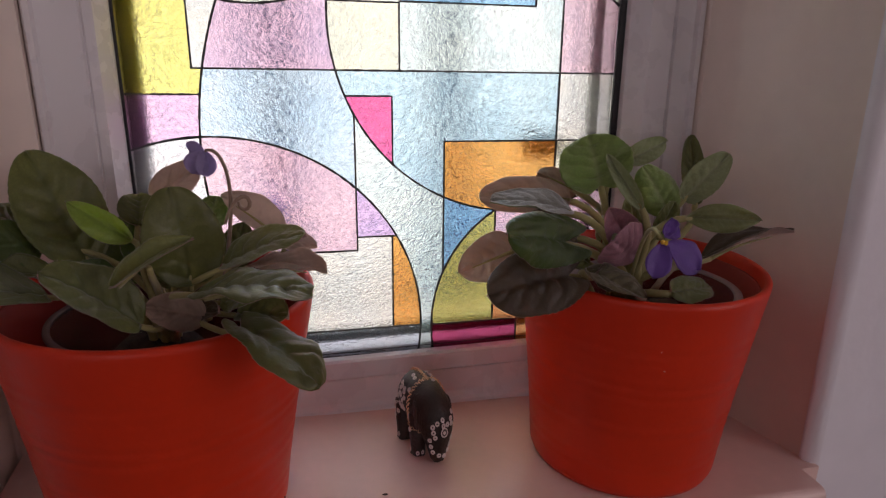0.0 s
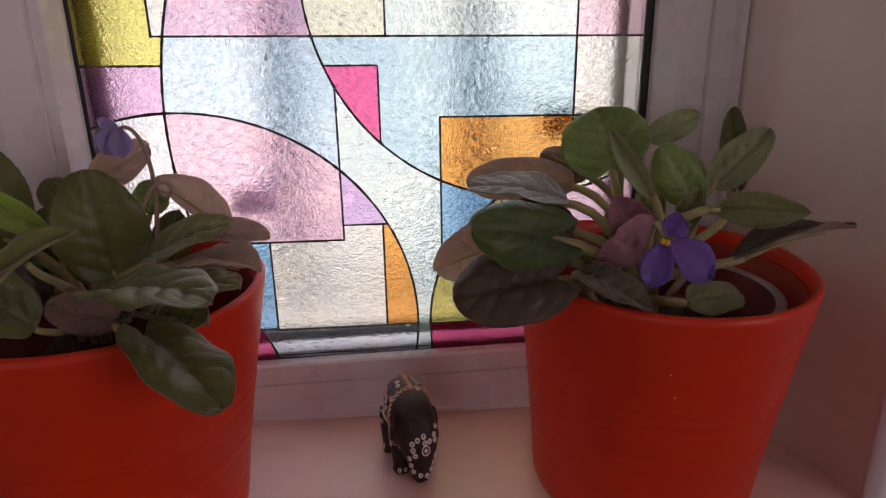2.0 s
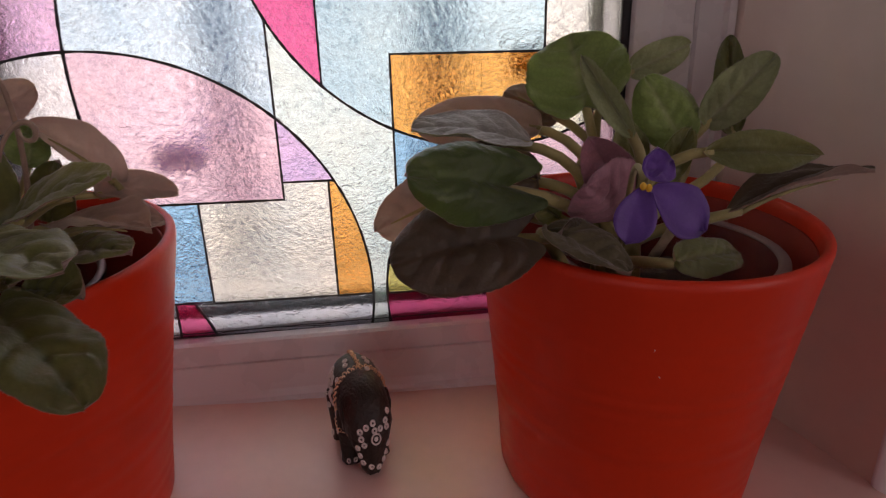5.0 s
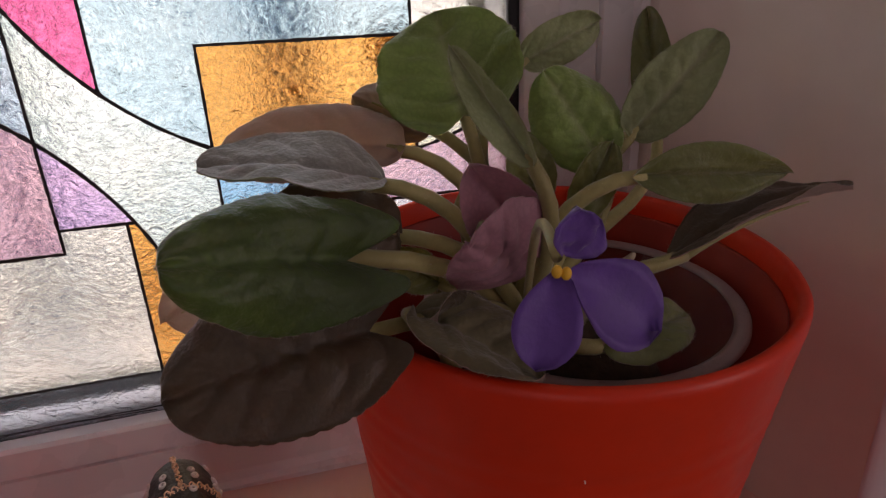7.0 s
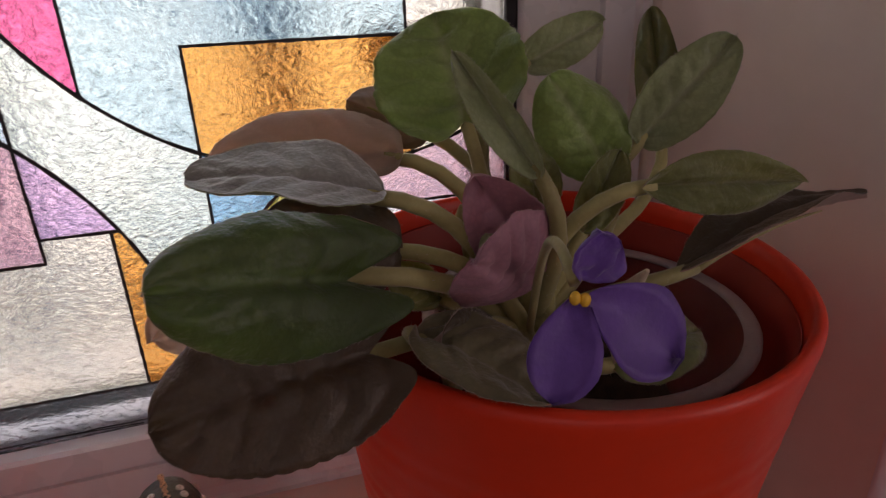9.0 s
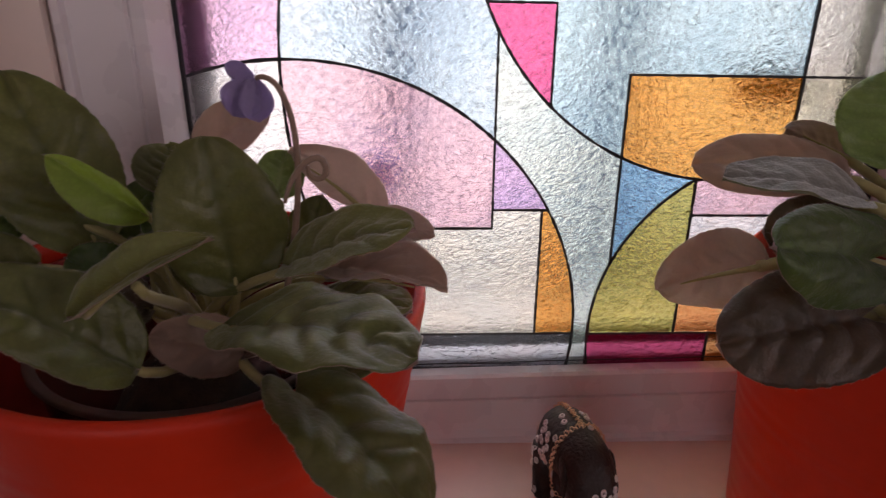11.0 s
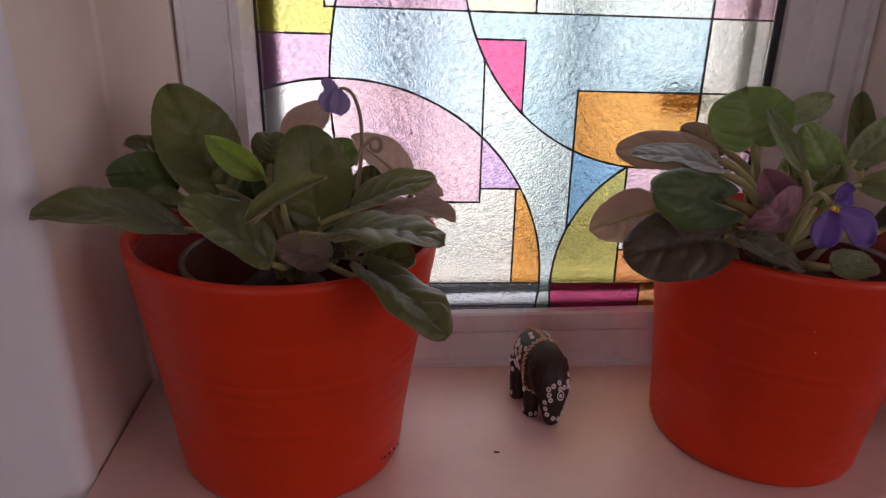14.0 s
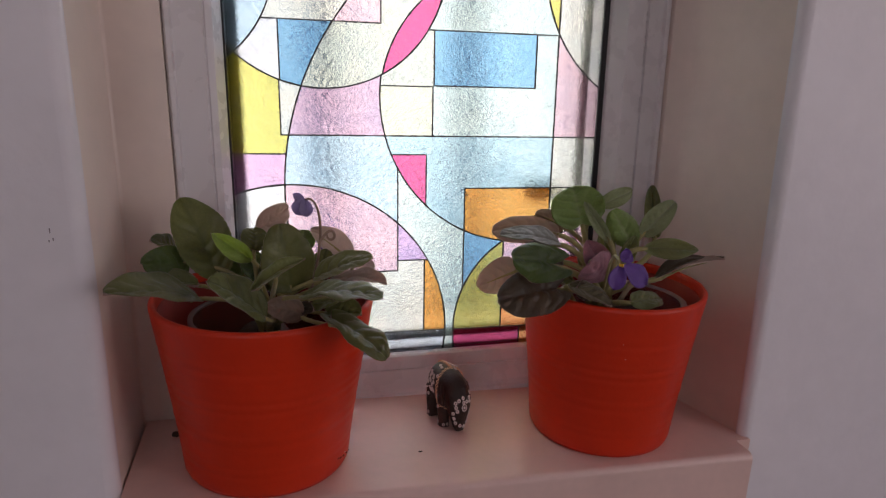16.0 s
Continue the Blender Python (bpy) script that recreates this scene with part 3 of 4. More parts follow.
# ---- outside ----
for x, y, wd in ((0.0136, 0.66, 0.026), (0.190, 0.68, 0.030)):
    post = thing("outside_post", (x, y, 1.0), "blue-grey painted upright post outside the window", "post", "posts outside the window")
    bm = bmesh.new()
    box(bm, -wd / 2, wd / 2, -0.008, 0.008, -0.02, 0.85, 0.002)
    part("shaft", bm, M_POST, post)
    if x > 0.1:
        bm = bmesh.new()
        box(bm, 0.032, 0.072, -0.1395, -0.1255, 0.205, 0.227, 0.006)
        box(bm, wd / 2 + 0.0005, 0.054, -0.002, 0.002, 0.214, 0.218, 0.001)
        box(bm, 0.050, 0.054, -0.1260, -0.0015, 0.214, 0.218, 0.001)
        part("bracket", bm, M_BROWN, post, "small brown bracket on a thin arm")
    if x < 0.1:
        bm = bmesh.new()
        box(bm, -0.0265, 0.0045, -0.1345, -0.1205, 0.158, 0.177, 0.006)
        box(bm, -0.012, -0.004, -0.1210, -0.0075, 0.1645, 0.1705, 0.001)
        part("bracket", bm, M_DARKBLUE, post, "small dark blue bracket")
bm = bmesh.new()
box(bm, -0.9, 1.1, 0.601, 0.83, 0.94, 0.985, 0.004)
ledge = obj("outside_ledge", bm, M_STONE, smooth=False)
tagged(ledge, "grey weathered stone ledge outside the window", "ledge", kind="structure")
bm = bmesh.new()
box(bm, -60, 60, 0.61, 80, -0.30, -0.02)
tagged(obj("ground", bm, M_STONE, smooth=False), "pale paved ground outside", "ground", kind="structure")
m = bpy.data.materials.new("overcast_distance")
m.use_nodes = True
n_, l_ = m.node_tree.nodes, m.node_tree.links
em = n_.new("ShaderNodeEmission")
tc = n_.new("ShaderNodeTexCoord")
mp = n_.new("ShaderNodeMapping")
mp.inputs["Scale"].default_value = (1.0, 1.0, 0.45)
nz = n_.new("ShaderNodeTexNoise")
nz.inputs["Scale"].default_value, nz.inputs["Detail"].default_value = 3.2, 5
cr = n_.new("ShaderNodeValToRGB")
cr.color_ramp.elements[0].position, cr.color_ramp.elements[0].color = 0.40, (0.10, 0.15, 0.22, 1)
cr.color_ramp.elements[1].position, cr.color_ramp.elements[1].color = 0.60, (1.0, 0.98, 0.96, 1)
l_.new(tc.outputs["Object"], mp.inputs[0])
l_.new(mp.outputs[0], nz.inputs["Vector"])
sep = n_.new("ShaderNodeSeparateXYZ")
l_.new(tc.outputs["Object"], sep.inputs[0])
low = n_.new("ShaderNodeMapRange")       # hedges and walls low down, sky above
low.inputs[1].default_value, low.inputs[2].default_value, low.inputs[3].default_value, low.inputs[4].default_value = 0.05, 0.8, -0.06, 0.0
l_.new(sep.outputs["Z"], low.inputs[0])
lower = n_.new("ShaderNodeMath")
l_.new(nz.outputs["Fac"], lower.inputs[0])
l_.new(low.outputs[0], lower.inputs[1])
l_.new(lower.outputs[0], cr.inputs[0])
l_.new(cr.outputs[0], em.inputs[0])
high = n_.new("ShaderNodeMapRange")      # the cloudy sky brightens overhead
high.inputs[1].default_value, high.inputs[2].default_value, high.inputs[3].default_value, high.inputs[4].default_value = 1.8, 3.6, OUTSIDE, OUTSIDE * 3.4
l_.new(sep.outputs["Z"], high.inputs[0])
l_.new(high.outputs[0], em.inputs[1])
l_.new(em.outputs[0], n_["Material Output"].inputs["Surface"])
bm = bmesh.new()
box(bm, -14, 12, 2.6, 2.65, -0.01, 6.5)
tagged(obj("backdrop", bm, m, smooth=False), "pale bright overcast distance", "backdrop", kind="structure")


# ---- pots ----
def cover_pot(x, y, turn, size, tall, foot, label):
    pot = thing("flower_pot", (x, y, SILL_Z), label, "flower pot", "red pots on the sill")
    pot.matrix_basis = LEVEL @ pose(x, y, SILL_Z, 0, 0, turn)
    prof = [(0.0005, 0.0)] + [(r * foot, z) for r, z in ((0.064, 0.0), (0.0690, 0.0012), (0.0708, 0.005), (0.0716, 0.012))]
    for i in range(70):
        s = i / 69
        r = 0.0718 * foot + (0.0858 - 0.0718 * foot) * s ** 1.15
        prof.append((r + 0.00024 * math.sin(s * 2 * math.pi * 12 + 1.3 * math.sin(s * 9)) * (0.4 + 0.6 * math.sin(math.pi * s)) * (0.6 + 0.5 * math.sin(s * 23)), 0.014 + 0.108 * s))
    prof += [(0.0866, 0.127), (0.0876, 0.133), (0.0884, 0.138), (0.0884, 0.1405), (0.0872, 0.1420), (0.0852, 0.1422), (0.0838, 0.1410),
             (0.0832, 0.137), (0.0800, 0.110), (0.0740, 0.060), (0.0660, 0.010), (0.0600, 0.006), (0.0005, 0.006)]
    prof = [(r * size, z * tall) for r, z in prof]
    bm = bmesh.new()
    lathe(bm, prof, 96)
    part("pot_body", bm, M_POT, pot)
    # thin added liner in the shade-darkened red
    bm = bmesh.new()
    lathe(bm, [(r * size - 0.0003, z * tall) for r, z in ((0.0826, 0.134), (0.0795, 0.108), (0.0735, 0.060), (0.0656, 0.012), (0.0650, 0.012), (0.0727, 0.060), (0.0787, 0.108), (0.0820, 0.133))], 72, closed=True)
    part("shade_liner", bm, M_POT_SHADE, pot, "inside of the pot, its red darkened for shade")
    return pot


def inner_pot(x, y, top, r, label, dimmed=False):
    pot = thing("nursery_pot", (x, y, SILL_Z + 0.0062), label, "plant pot", "plastic pots inside the red pots")
    pot.matrix_basis = LEVEL @ pose(x, y, SILL_Z + 0.0062)
    h = top - SILL_Z - 0.0062
    bm = bmesh.new()
    lathe(bm, [(0.0005, 0), (r * 0.72, 0), (r * 0.74, 0.002), (r * 0.955, h - 0.006), (r * 0.955, h - 0.0025), (r * 0.945, h - 0.0025),
               (r * 0.940, h - 0.006), (r * 0.72, 0.003), (0.0005, 0.003)], 72)
    part("pot_body", bm, M_PLASTIC_BROWN if dimmed else M_PLASTIC, pot)
    bm = bmesh.new()
    lathe(bm, [(r * 0.957, h - 0.0026), (r + 0.0002, h - 0.0028), (r + 0.0010, h - 0.0018), (r + 0.0008, h - 0.0004), (r, h), (r - (0.0024 if dimmed else 0.0032), h), (r * 0.947 - (0 if dimmed else 0.0020), h - 0.0010)], 72, closed=True)
    part("rim", bm, M_RIM_DIM if dimmed else M_PLASTIC_RIM, pot, "frosted plastic rim")
    bm = bmesh.new()
    lathe(bm, [(0.0005, 0.02), (r * 0.76, 0.02), (r * 0.840, h - 0.058), (r * 0.70, h - 0.050), (r * 0.50, h - 0.026), (r * 0.3, h - 0.013), (0.0005, h - 0.010)], 40)
    for v in bm.verts:
        if v.co.z > h - 0.062 and v.co.xy.length < r * 0.86:
            v.co.z += 0.003 * noise.noise(v.co * 120)
    part("soil", bm, M_SOIL, pot, "dark damp potting soil")
    return pot


pot_a = cover_pot(-0.0665, 0.3880, 0, 1.025, 1.058, 0.975, "round orange-red glazed flower pot with faint ridges")
pot_b = cover_pot(0.2550, 0.3925, 140, 0.970, 1.058, 1.0, "round orange-red glazed flower pot with faint ridges")
# chipped glaze low on the first pot, pale specks on the second
for pot, turn, z, r, size, m in ((pot_a, -38, 0.016, 0.0734, 0.0010, M_SOIL), (pot_a, -35, 0.0145, 0.0733, 0.0013, M_SOIL), (pot_a, -31, 0.0140, 0.0733, 0.0011, M_SOIL), (pot_a, -29, 0.0160, 0.0734, 0.0007, M_FRAME),
                                 (pot_a, -26, 0.0130, 0.0731, 0.0012, M_SOIL), (pot_a, -21, 0.0120, 0.0730, 0.0009, M_SOIL), (pot_b, -248.5, 0.118, 0.0824, 0.0004, M_FRAME), (pot_b, -246.0, 0.1045, 0.0810, 0.0004, M_FRAME)):
    bm = bmesh.new()
    a = radians(turn)
    ball(bm, Vector((r * math.cos(a), r * math.sin(a), z)), (0.0005, size, size * 0.6), 0, 8, Euler((0.6 * math.sin(turn), 0, a)))
    for v in bm.verts:
        v.co += 0.0004 * noise.noise_vector(v.co * 900)
    part("glaze_chip" if m is M_SOIL else "speck", bm, m, pot, "dark chip in the glaze" if m is M_SOIL else "tiny pale speck")
inner_pot(-0.0680, 0.3840, 1.1465, 0.0590, "thin clear plastic nursery pot of soil inside the red pot", True)
inner_pot(0.2640, 0.3880, 1.1470, 0.0590, "thin clear plastic nursery pot of soil inside the red pot")


# ---- violets ----
def plant(name, at, label):
    return thing(name, at, label, "plant", "potted violets")


def leaf(host, base, tip, width, normal, young=False, tone="", arch=0.06, cup=0.10, root=None, pointed=0.0, heart=0.0, fold=0.0, curl=0.0, ripple=0.02, twist=0.0, quilt=1.0, bend=0.4, attach=0.0):
    """One fuzzy oval leaf with a scalloped edge, sunken veins, a fringe of hairs and its stalk down to the crown.

    heart: lobes behind the stalk; fold: V along the midrib; curl: margins rolled under;
    twist: degrees from base to tip; attach: where along the blade the stalk meets it."""
    o = Vector(host.location)
    base, tip = Vector(base), Vector(tip)
    ax = tip - base
    length = ax.length
    ax.normalize()
    nz_ = Vector(normal)
    nz_ = (nz_ - ax * nz_.dot(ax)).normalized()
    ay = nz_.cross(ax)
    seed = random.random() * 50
    sway = random.uniform(-0.05, 0.05)
    nu, nv = 60, 28
    teeth = max(8, round(length / 0.0042))
    bm = bmesh.new()
    vl = bm.verts.layers.float.new("vein")
    top, bot = [], []
    for i in range(nu + 1):
        u = i / nu
        w = 0.55 * heart + (1 - 0.55 * heart) * u
        s = math.sin(math.pi * min(1, w ** (0.80 + 0.1 * pointed))) ** (0.43 + 0.44 * pointed)
        half = width / 2 * s * (1 + 0.026 * abs(math.sin(u * math.pi * teeth + 0.8 * math.sin(u * 9 + seed))) ** 0.8 + 0.06 * noise.noise(Vector((u * 2.5, seed, 1.7))))
        turn = radians(twist) * (u - 0.3)
        ty, tz = ay * math.cos(turn) + nz_ * math.sin(turn), nz_ * math.cos(turn) - ay * math.sin(turn)
        rt, rb = [], []
        for j in range(nv + 1):
            v = 2 * j / nv - 1
            av = abs(v)
            back = -0.05 * length * (1 - u) ** 6 * av - heart * length * (1 - u) ** 2.2 * math.sin(math.pi * av ** 1.2)
            wob = noise.noise(Vector((u * 3, v * 2, seed + 9)))
            vein = abs(math.sin(math.pi * (u * 5.2 - 1.5 * av ** 1.25 + 0.35 * wob + (0.18 if v > 0 else 0.0))))
            h = quilt * (0.0012 if tone == "bronze" else 0.0015 if young else 0.0021) * (0.7 + 0.6 * noise.noise(Vector((u * 4 + seed, v * 2, 3.0)))) * (vein ** 0.6 - 0.6) * (1 - av ** 3) * min(1, s * 1.3) * (width / 0.035)
            h += 0.0014 * min(1, av * 5)
            h += 0.00035 * noise.noise(Vector((u * length * 420, v * width * 210, seed)))
            h += cup * width * (av ** 1.7) * s + fold * width * av * s - curl * width * max(0, av - 0.45) ** 2 * 3 * s * min(1, 0.2 + u * 3) + heart * 0.30 * length * (1 - u) ** 3 * min(1, av * 2.2) + arch * length * 4 * u * (1 - u)
            h += 0.0034 * noise.noise(Vector((u * 2.2 + seed, v * 1.3, seed))) * (0.3 + av)
            h += ripple * width * av ** 3 * math.sin(u * 15 + seed + (1.7 if v > 0 else 0))
            p = base + ax * (u * length + back) + ay * (sway * length * u * u) + ty * (v * half) + tz * h - o
            rt.append(bm.verts.new(p))
            rb.append(bm.verts.new(p - tz * (0.0009 * (1 - av ** 4) + 0.00025)))
            rt[-1][vl] = rb[-1][vl] = max((1 - vein) ** 4 * 0.45 * (1 - av), 0.8 * (1 - min(1, av * 9)))
        top.append(rt)
        bot.append(rb)
    edge = [(r[j].co.copy(), (r[j].co - r[j - 1 if j else 1].co).normalized()) for j in (0, nv) for r in top[1:]] + [(q.co.copy(), ax) for q in top[nu][::9]]
    for i in range(nu):
        for j in range(nv):
            bm.faces.new((top[i][j], top[i][j + 1], top[i + 1][j + 1], top[i + 1][j])).material_index = 0
            bm.faces.new((bot[i][j], bot[i + 1][j], bot[i + 1][j + 1], bot[i][j + 1])).material_index = 1
        for j in (0, nv):
            bm.faces.new((top[i][j], top[i + 1][j], bot[i + 1][j], bot[i][j])).material_index = 1
    for i in (0, nu):
        for j in range(nv):
            bm.faces.new((top[i][j], bot[i][j], bot[i][j + 1], top[i][j + 1])).material_index = 1
    upper = {"bronze": M_BRONZE, "olive": M_OLIVE, "deep": M_DEEP, "grey": M_GREY, "blush": M_BLUSH, "wilted": M_WILT, "sky_sheen": M_SKY_SHEEN, "fresh": M_FRESH, "umber": M_UMBER}.get(tone, M_YOUNG if young else M_LEAF)
    lf = part("leaf", bm, (upper, M_WILT if tone == "wilted" else M_BLUSH if tone == "blush" else M_GREY if tone in ("grey", "sky_sheen") else M_FRESH if tone == "fresh" else M_YOUNG if young else M_UNDER), host,
              {"bronze": "dark bronze-tinged leaf", "olive": "pale olive leaf", "deep": "deep saturated green leaf", "grey": "pale grey-green hairy leaf", "blush": "pinkish brown translucent leaf", "wilted": "folded mauve-pink leaf", "sky_sheen": "leaf coloured pale for its sky reflection", "fresh": "young bright green leaf", "umber": "brownish olive leaf lying low in the pot"}.get(tone, "young bright green leaf" if young else ""))
    joint = base + ax * length * attach - nz_ * 0.001 * (attach > 0)
    root = Vector(root) if root else o + Vector((random.uniform(-0.007, 0.007), random.uniform(-0.007, 0.007), 0.0))
    mid = (joint - root).length
    pts = bezier(root - o, root - o + Vector((0, 0, mid * bend)), joint - o - ax * mid * (0.35 if attach == 0 else 0.05) - nz_ * mid * (heart * 2.4 + attach * 0.6), joint - o + ax * length * (0.06 - heart * 0.35) - nz_ * (0.0008 + 0.022 * heart), 9)
    bm = bmesh.new()
    thick = 0.0034 if host.location.x > 0.1 else 0.0026
    tube(bm, pts, [thick - 0.0011 * i / 9 for i in range(10)], 8)
    # midrib under the blade
    rib = [base - o + ax * (u * length) + ay * (sway * length * u * u) + nz_ * (arch * length * 4 * u * (1 - u) - min(0.0032, 0.0010 + 0.062 * width)) for u in [0.03 + 0.72 * k / 8 for k in range(9)]]
    tube(bm, rib, [0.0014 - 0.0011 * k / 8 for k in range(9)], 6)
    part("leaf_stalk", bm, M_STALK, lf, "hairy pale green leaf stalk")
    # fine pale hairs round the margin and along the stalk
    bm = bmesh.new()
    hairs = []
    for co, out in edge:
        for k in range(2):
            hairs.append((co + ax * random.uniform(-0.0006, 0.0006), (out + Vector((random.uniform(-0.6, 0.6), random.uniform(-0.6, 0.6), random.uniform(-0.6, 0.6)))).normalized(), random.uniform(0.0003, 0.0009)))
    for k in range(70):
        i = random.randrange(2, 9)
        d = Vector((random.uniform(-1, 1), random.uniform(-1, 1), random.uniform(-1, 1)))
        t = (pts[i + 1 if i < 9 else 9] - pts[i]).normalized()
        d = (d - t * d.dot(t)).normalized()
        hairs.append((pts[i].lerp(pts[min(9, i + 1)], random.random()) + d * (thick - 0.0011 * i / 9 - 0.0002), (d + t * random.uniform(-0.4, 0.4)).normalized(), random.uniform(0.0006, 0.0013)))
    for root_, d, ln in hairs:
        sd = d.cross(Vector((0.3, 0.5, 0.8))).normalized() * 0.00006
        up = d.cross(sd).normalized() * 0.00006
        a, b, c = bm.verts.new(root_ + sd), bm.verts.new(root_ - sd + up), bm.verts.new(root_ - up)
        e = bm.verts.new(root_ + d * ln)
        for tri in ((a, b, e), (b, c, e), (c, a, e)):
            bm.faces.new(tri)
    part("leaf_hair", bm, M_HAIR, lf, "fine pale hairs", smooth=False)
    return lf


def petal(bm, base, tip, width, normal, cup=0.15, mi=0):
    base, tip = Vector(base), Vector(tip)
    ax = tip - base
    length = ax.length
    ax.normalize()
    nz_ = Vector(normal)
    nz_ = (nz_ - ax * nz_.dot(ax)).normalized()
    ay = nz_.cross(ax)
    top, bot = [], []
    for i in range(13):
        u = i / 12
        half = width / 2 * math.sin(math.pi * min(1, (0.05 + 0.95 * u) ** 1.35)) ** 0.62 + 0.0006 * (1 - u)
        rt, rb = [], []
        for j in range(9):
            v = j / 4 - 1
            h = cup * width * (v * v - 0.3) + 0.05 * length * math.sin(3 * u) + 0.0009 * noise.noise(Vector((u * 5, v * 3, width * 900)))
            p = base + ax * u * length + ay * v * half + nz_ * h
            rt.append(bm.verts.new(p))
            rb.append(bm.verts.new(p - nz_ * 0.0006))
        top.append(rt)
        bot.append(rb)
    for i in range(12):
        for j in range(8):
            bm.faces.new((top[i][j], top[i][j + 1], top[i + 1][j + 1], top[i + 1][j])).material_index = mi
            bm.faces.new((bot[i][j], bot[i + 1][j], bot[i + 1][j + 1], bot[i][j + 1])).material_index = mi
        for j in (0, 8):
            bm.faces.new((top[i][j], top[i + 1][j], bot[i + 1][j], bot[i][j])).material_index = mi
    for j in range(8):
        bm.faces.new((top[12][j], bot[12][j], bot[12][j + 1], top[12][j + 1])).material_index = mi


violet_a = plant("african_violet", (-0.060, 0.380, 1.132), "dark green fuzzy-leaved violet with a nodding purple flower")
leaf(violet_a, (-0.099, 0.390, 1.183), (-0.1235, 0.401, 1.246), 0.045, (0.35, -0.90, 0.26), pointed=0.25)
leaf(violet_a, (-0.122, 0.385, 1.196), (-0.152, 0.365, 1.201), 0.027, (0.57, -0.78, 0.26), tone="deep")
leaf(violet_a, (-0.112, 0.348, 1.178), (-0.167, 0.310, 1.1965), 0.037, (0.41, -0.00, 0.91))
leaf(violet_a, (-0.072, 0.374, 1.1995), (-0.099, 0.3705, 1.2235), 0.0165, (-0.35, -0.80, 0.48), tone="fresh", pointed=0.6, cup=0.25, fold=0.15)
leaf(violet_a, (-0.063, 0.320, 1.170), (-0.099, 0.310, 1.204), 0.031, (0.70, -0.31, 0.65))
leaf(violet_a, (-0.067, 0.305, 1.1955), (-0.031, 0.310, 1.216), 0.0115, (-0.30, -0.72, 0.62), tone="olive", cup=0.40, arch=0.10, pointed=0.3, attach=0.35)
leaf(violet_a, (-0.041, 0.366, 1.175), (-0.046, 0.370, 1.229), 0.042, (0.22, -0.97, -0.05), quilt=0.4, curl=0.1)
leaf(violet_a, (-0.067, 0.430, 1.209), (-0.040, 0.450, 1.225), 0.022, (0.41, -0.84, 0.35), tone="blush")
leaf(violet_a, (-0.069, 0.385, 1.204), (-0.068, 0.400, 1.218), 0.023, (0.31, -0.66, 0.69))
leaf(violet_a, (0.010, 0.390, 1.190), (-0.022, 0.390, 1.219), 0.023, (0.21, 0.94, 0.26), tone="blush", pointed=0.5)
leaf(violet_a, (-0.019, 0.385, 1.176), (-0.011, 0.385, 1.203), 0.02, (-0.02, -1.00, 0.00))
leaf(violet_a, (-0.020, 0.358, 1.185), (0.023, 0.343, 1.204), 0.031, (-0.45, -0.15, 0.88), tone="olive")
leaf(violet_a, (-0.010, 0.368, 1.179), (0.033, 0.343, 1.182), 0.036, (-0.09, 0.04, 0.99), pointed=0.9, tone="blush")
leaf(violet_a, (-0.031, 0.317, 1.1845), (0.024, 0.292, 1.1900), 0.042, (-0.14, 0.10, 0.98), curl=0.12, ripple=0.04)
leaf(violet_a, (-0.013, 0.311, 1.166), (0.022, 0.277, 1.146), 0.039, (0.36, -0.16, 0.92), arch=0.1, heart=0.10, curl=0.1)
leaf(violet_a, (-0.034, 0.340, 1.163), (-0.061, 0.332, 1.174), 0.020, (0.34, -0.83, 0.44), tone="blush", quilt=1.3)
leaf(violet_a, (-0.114, 0.375, 1.180), (-0.138, 0.365, 1.187), 0.017, (0.39, -0.33, 0.86))
leaf(violet_a, (-0.129, 0.405, 1.198), (-0.148, 0.385, 1.215), 0.02, (0.71, -0.08, 0.70))
leaf(violet_a, (-0.030, 0.400, 1.197), (-0.028, 0.410, 1.213), 0.019, (0.15, -0.85, 0.51), young=True)
leaf(violet_a, (0.002, 0.385, 1.187), (0.031, 0.402, 1.180), 0.020, (-0.19, -0.43, 0.88), tone="blush")
leaf(violet_a, (-0.084, 0.402, 1.164), (-0.080, 0.424, 1.200), 0.036, (0.10, -0.85, 0.50), tone="deep")
leaf(violet_a, (-0.012, 0.362, 1.168), (0.022, 0.352, 1.170), 0.030, (-0.25, -0.10, 0.96), tone="olive", curl=0.1)
leaf(violet_a, (-0.006, 0.385, 1.170), (0.026, 0.392, 1.170), 0.026, (-0.20, -0.20, 0.95), tone="blush")
leaf(violet_a, (-0.014, 0.340, 1.162), (0.012, 0.326, 1.164), 0.024, (-0.20, -0.35, 0.92))
for x0, y0, z0, x1, y1, z1, wd, tone in ((-0.072, 0.362, 1.168, -0.092, 0.352, 1.184, 0.018, "bronze"), (-0.052, 0.372, 1.172, -0.064, 0.372, 1.196, 0.018, ""),
                                        (-0.084, 0.380, 1.170, -0.104, 0.376, 1.182, 0.020, "deep"), (-0.022, 0.352, 1.166, -0.002, 0.338, 1.174, 0.018, "olive"),
                                        (-0.040, 0.352, 1.160, -0.024, 0.336, 1.166, 0.015, "bronze"), (-0.066, 0.395, 1.176, -0.078, 0.400, 1.200, 0.022, "deep")):
    leaf(violet_a, (x0, y0, z0), (x1, y1, z1), wd, (0.2, -0.75, 0.6), tone=tone)
violet_b = plant("african_violet", (0.236, 0.372, 1.132), "fuzzy violet with green and brownish leaves and an open purple flower")
leaf(violet_b, (0.227, 0.402, 1.211), (0.2235, 0.418, 1.2430), 0.050, (-0.45, -0.80, 0.40), young=True, arch=0.03, cup=0.10, heart=0.10, ripple=0.05, quilt=1.5)
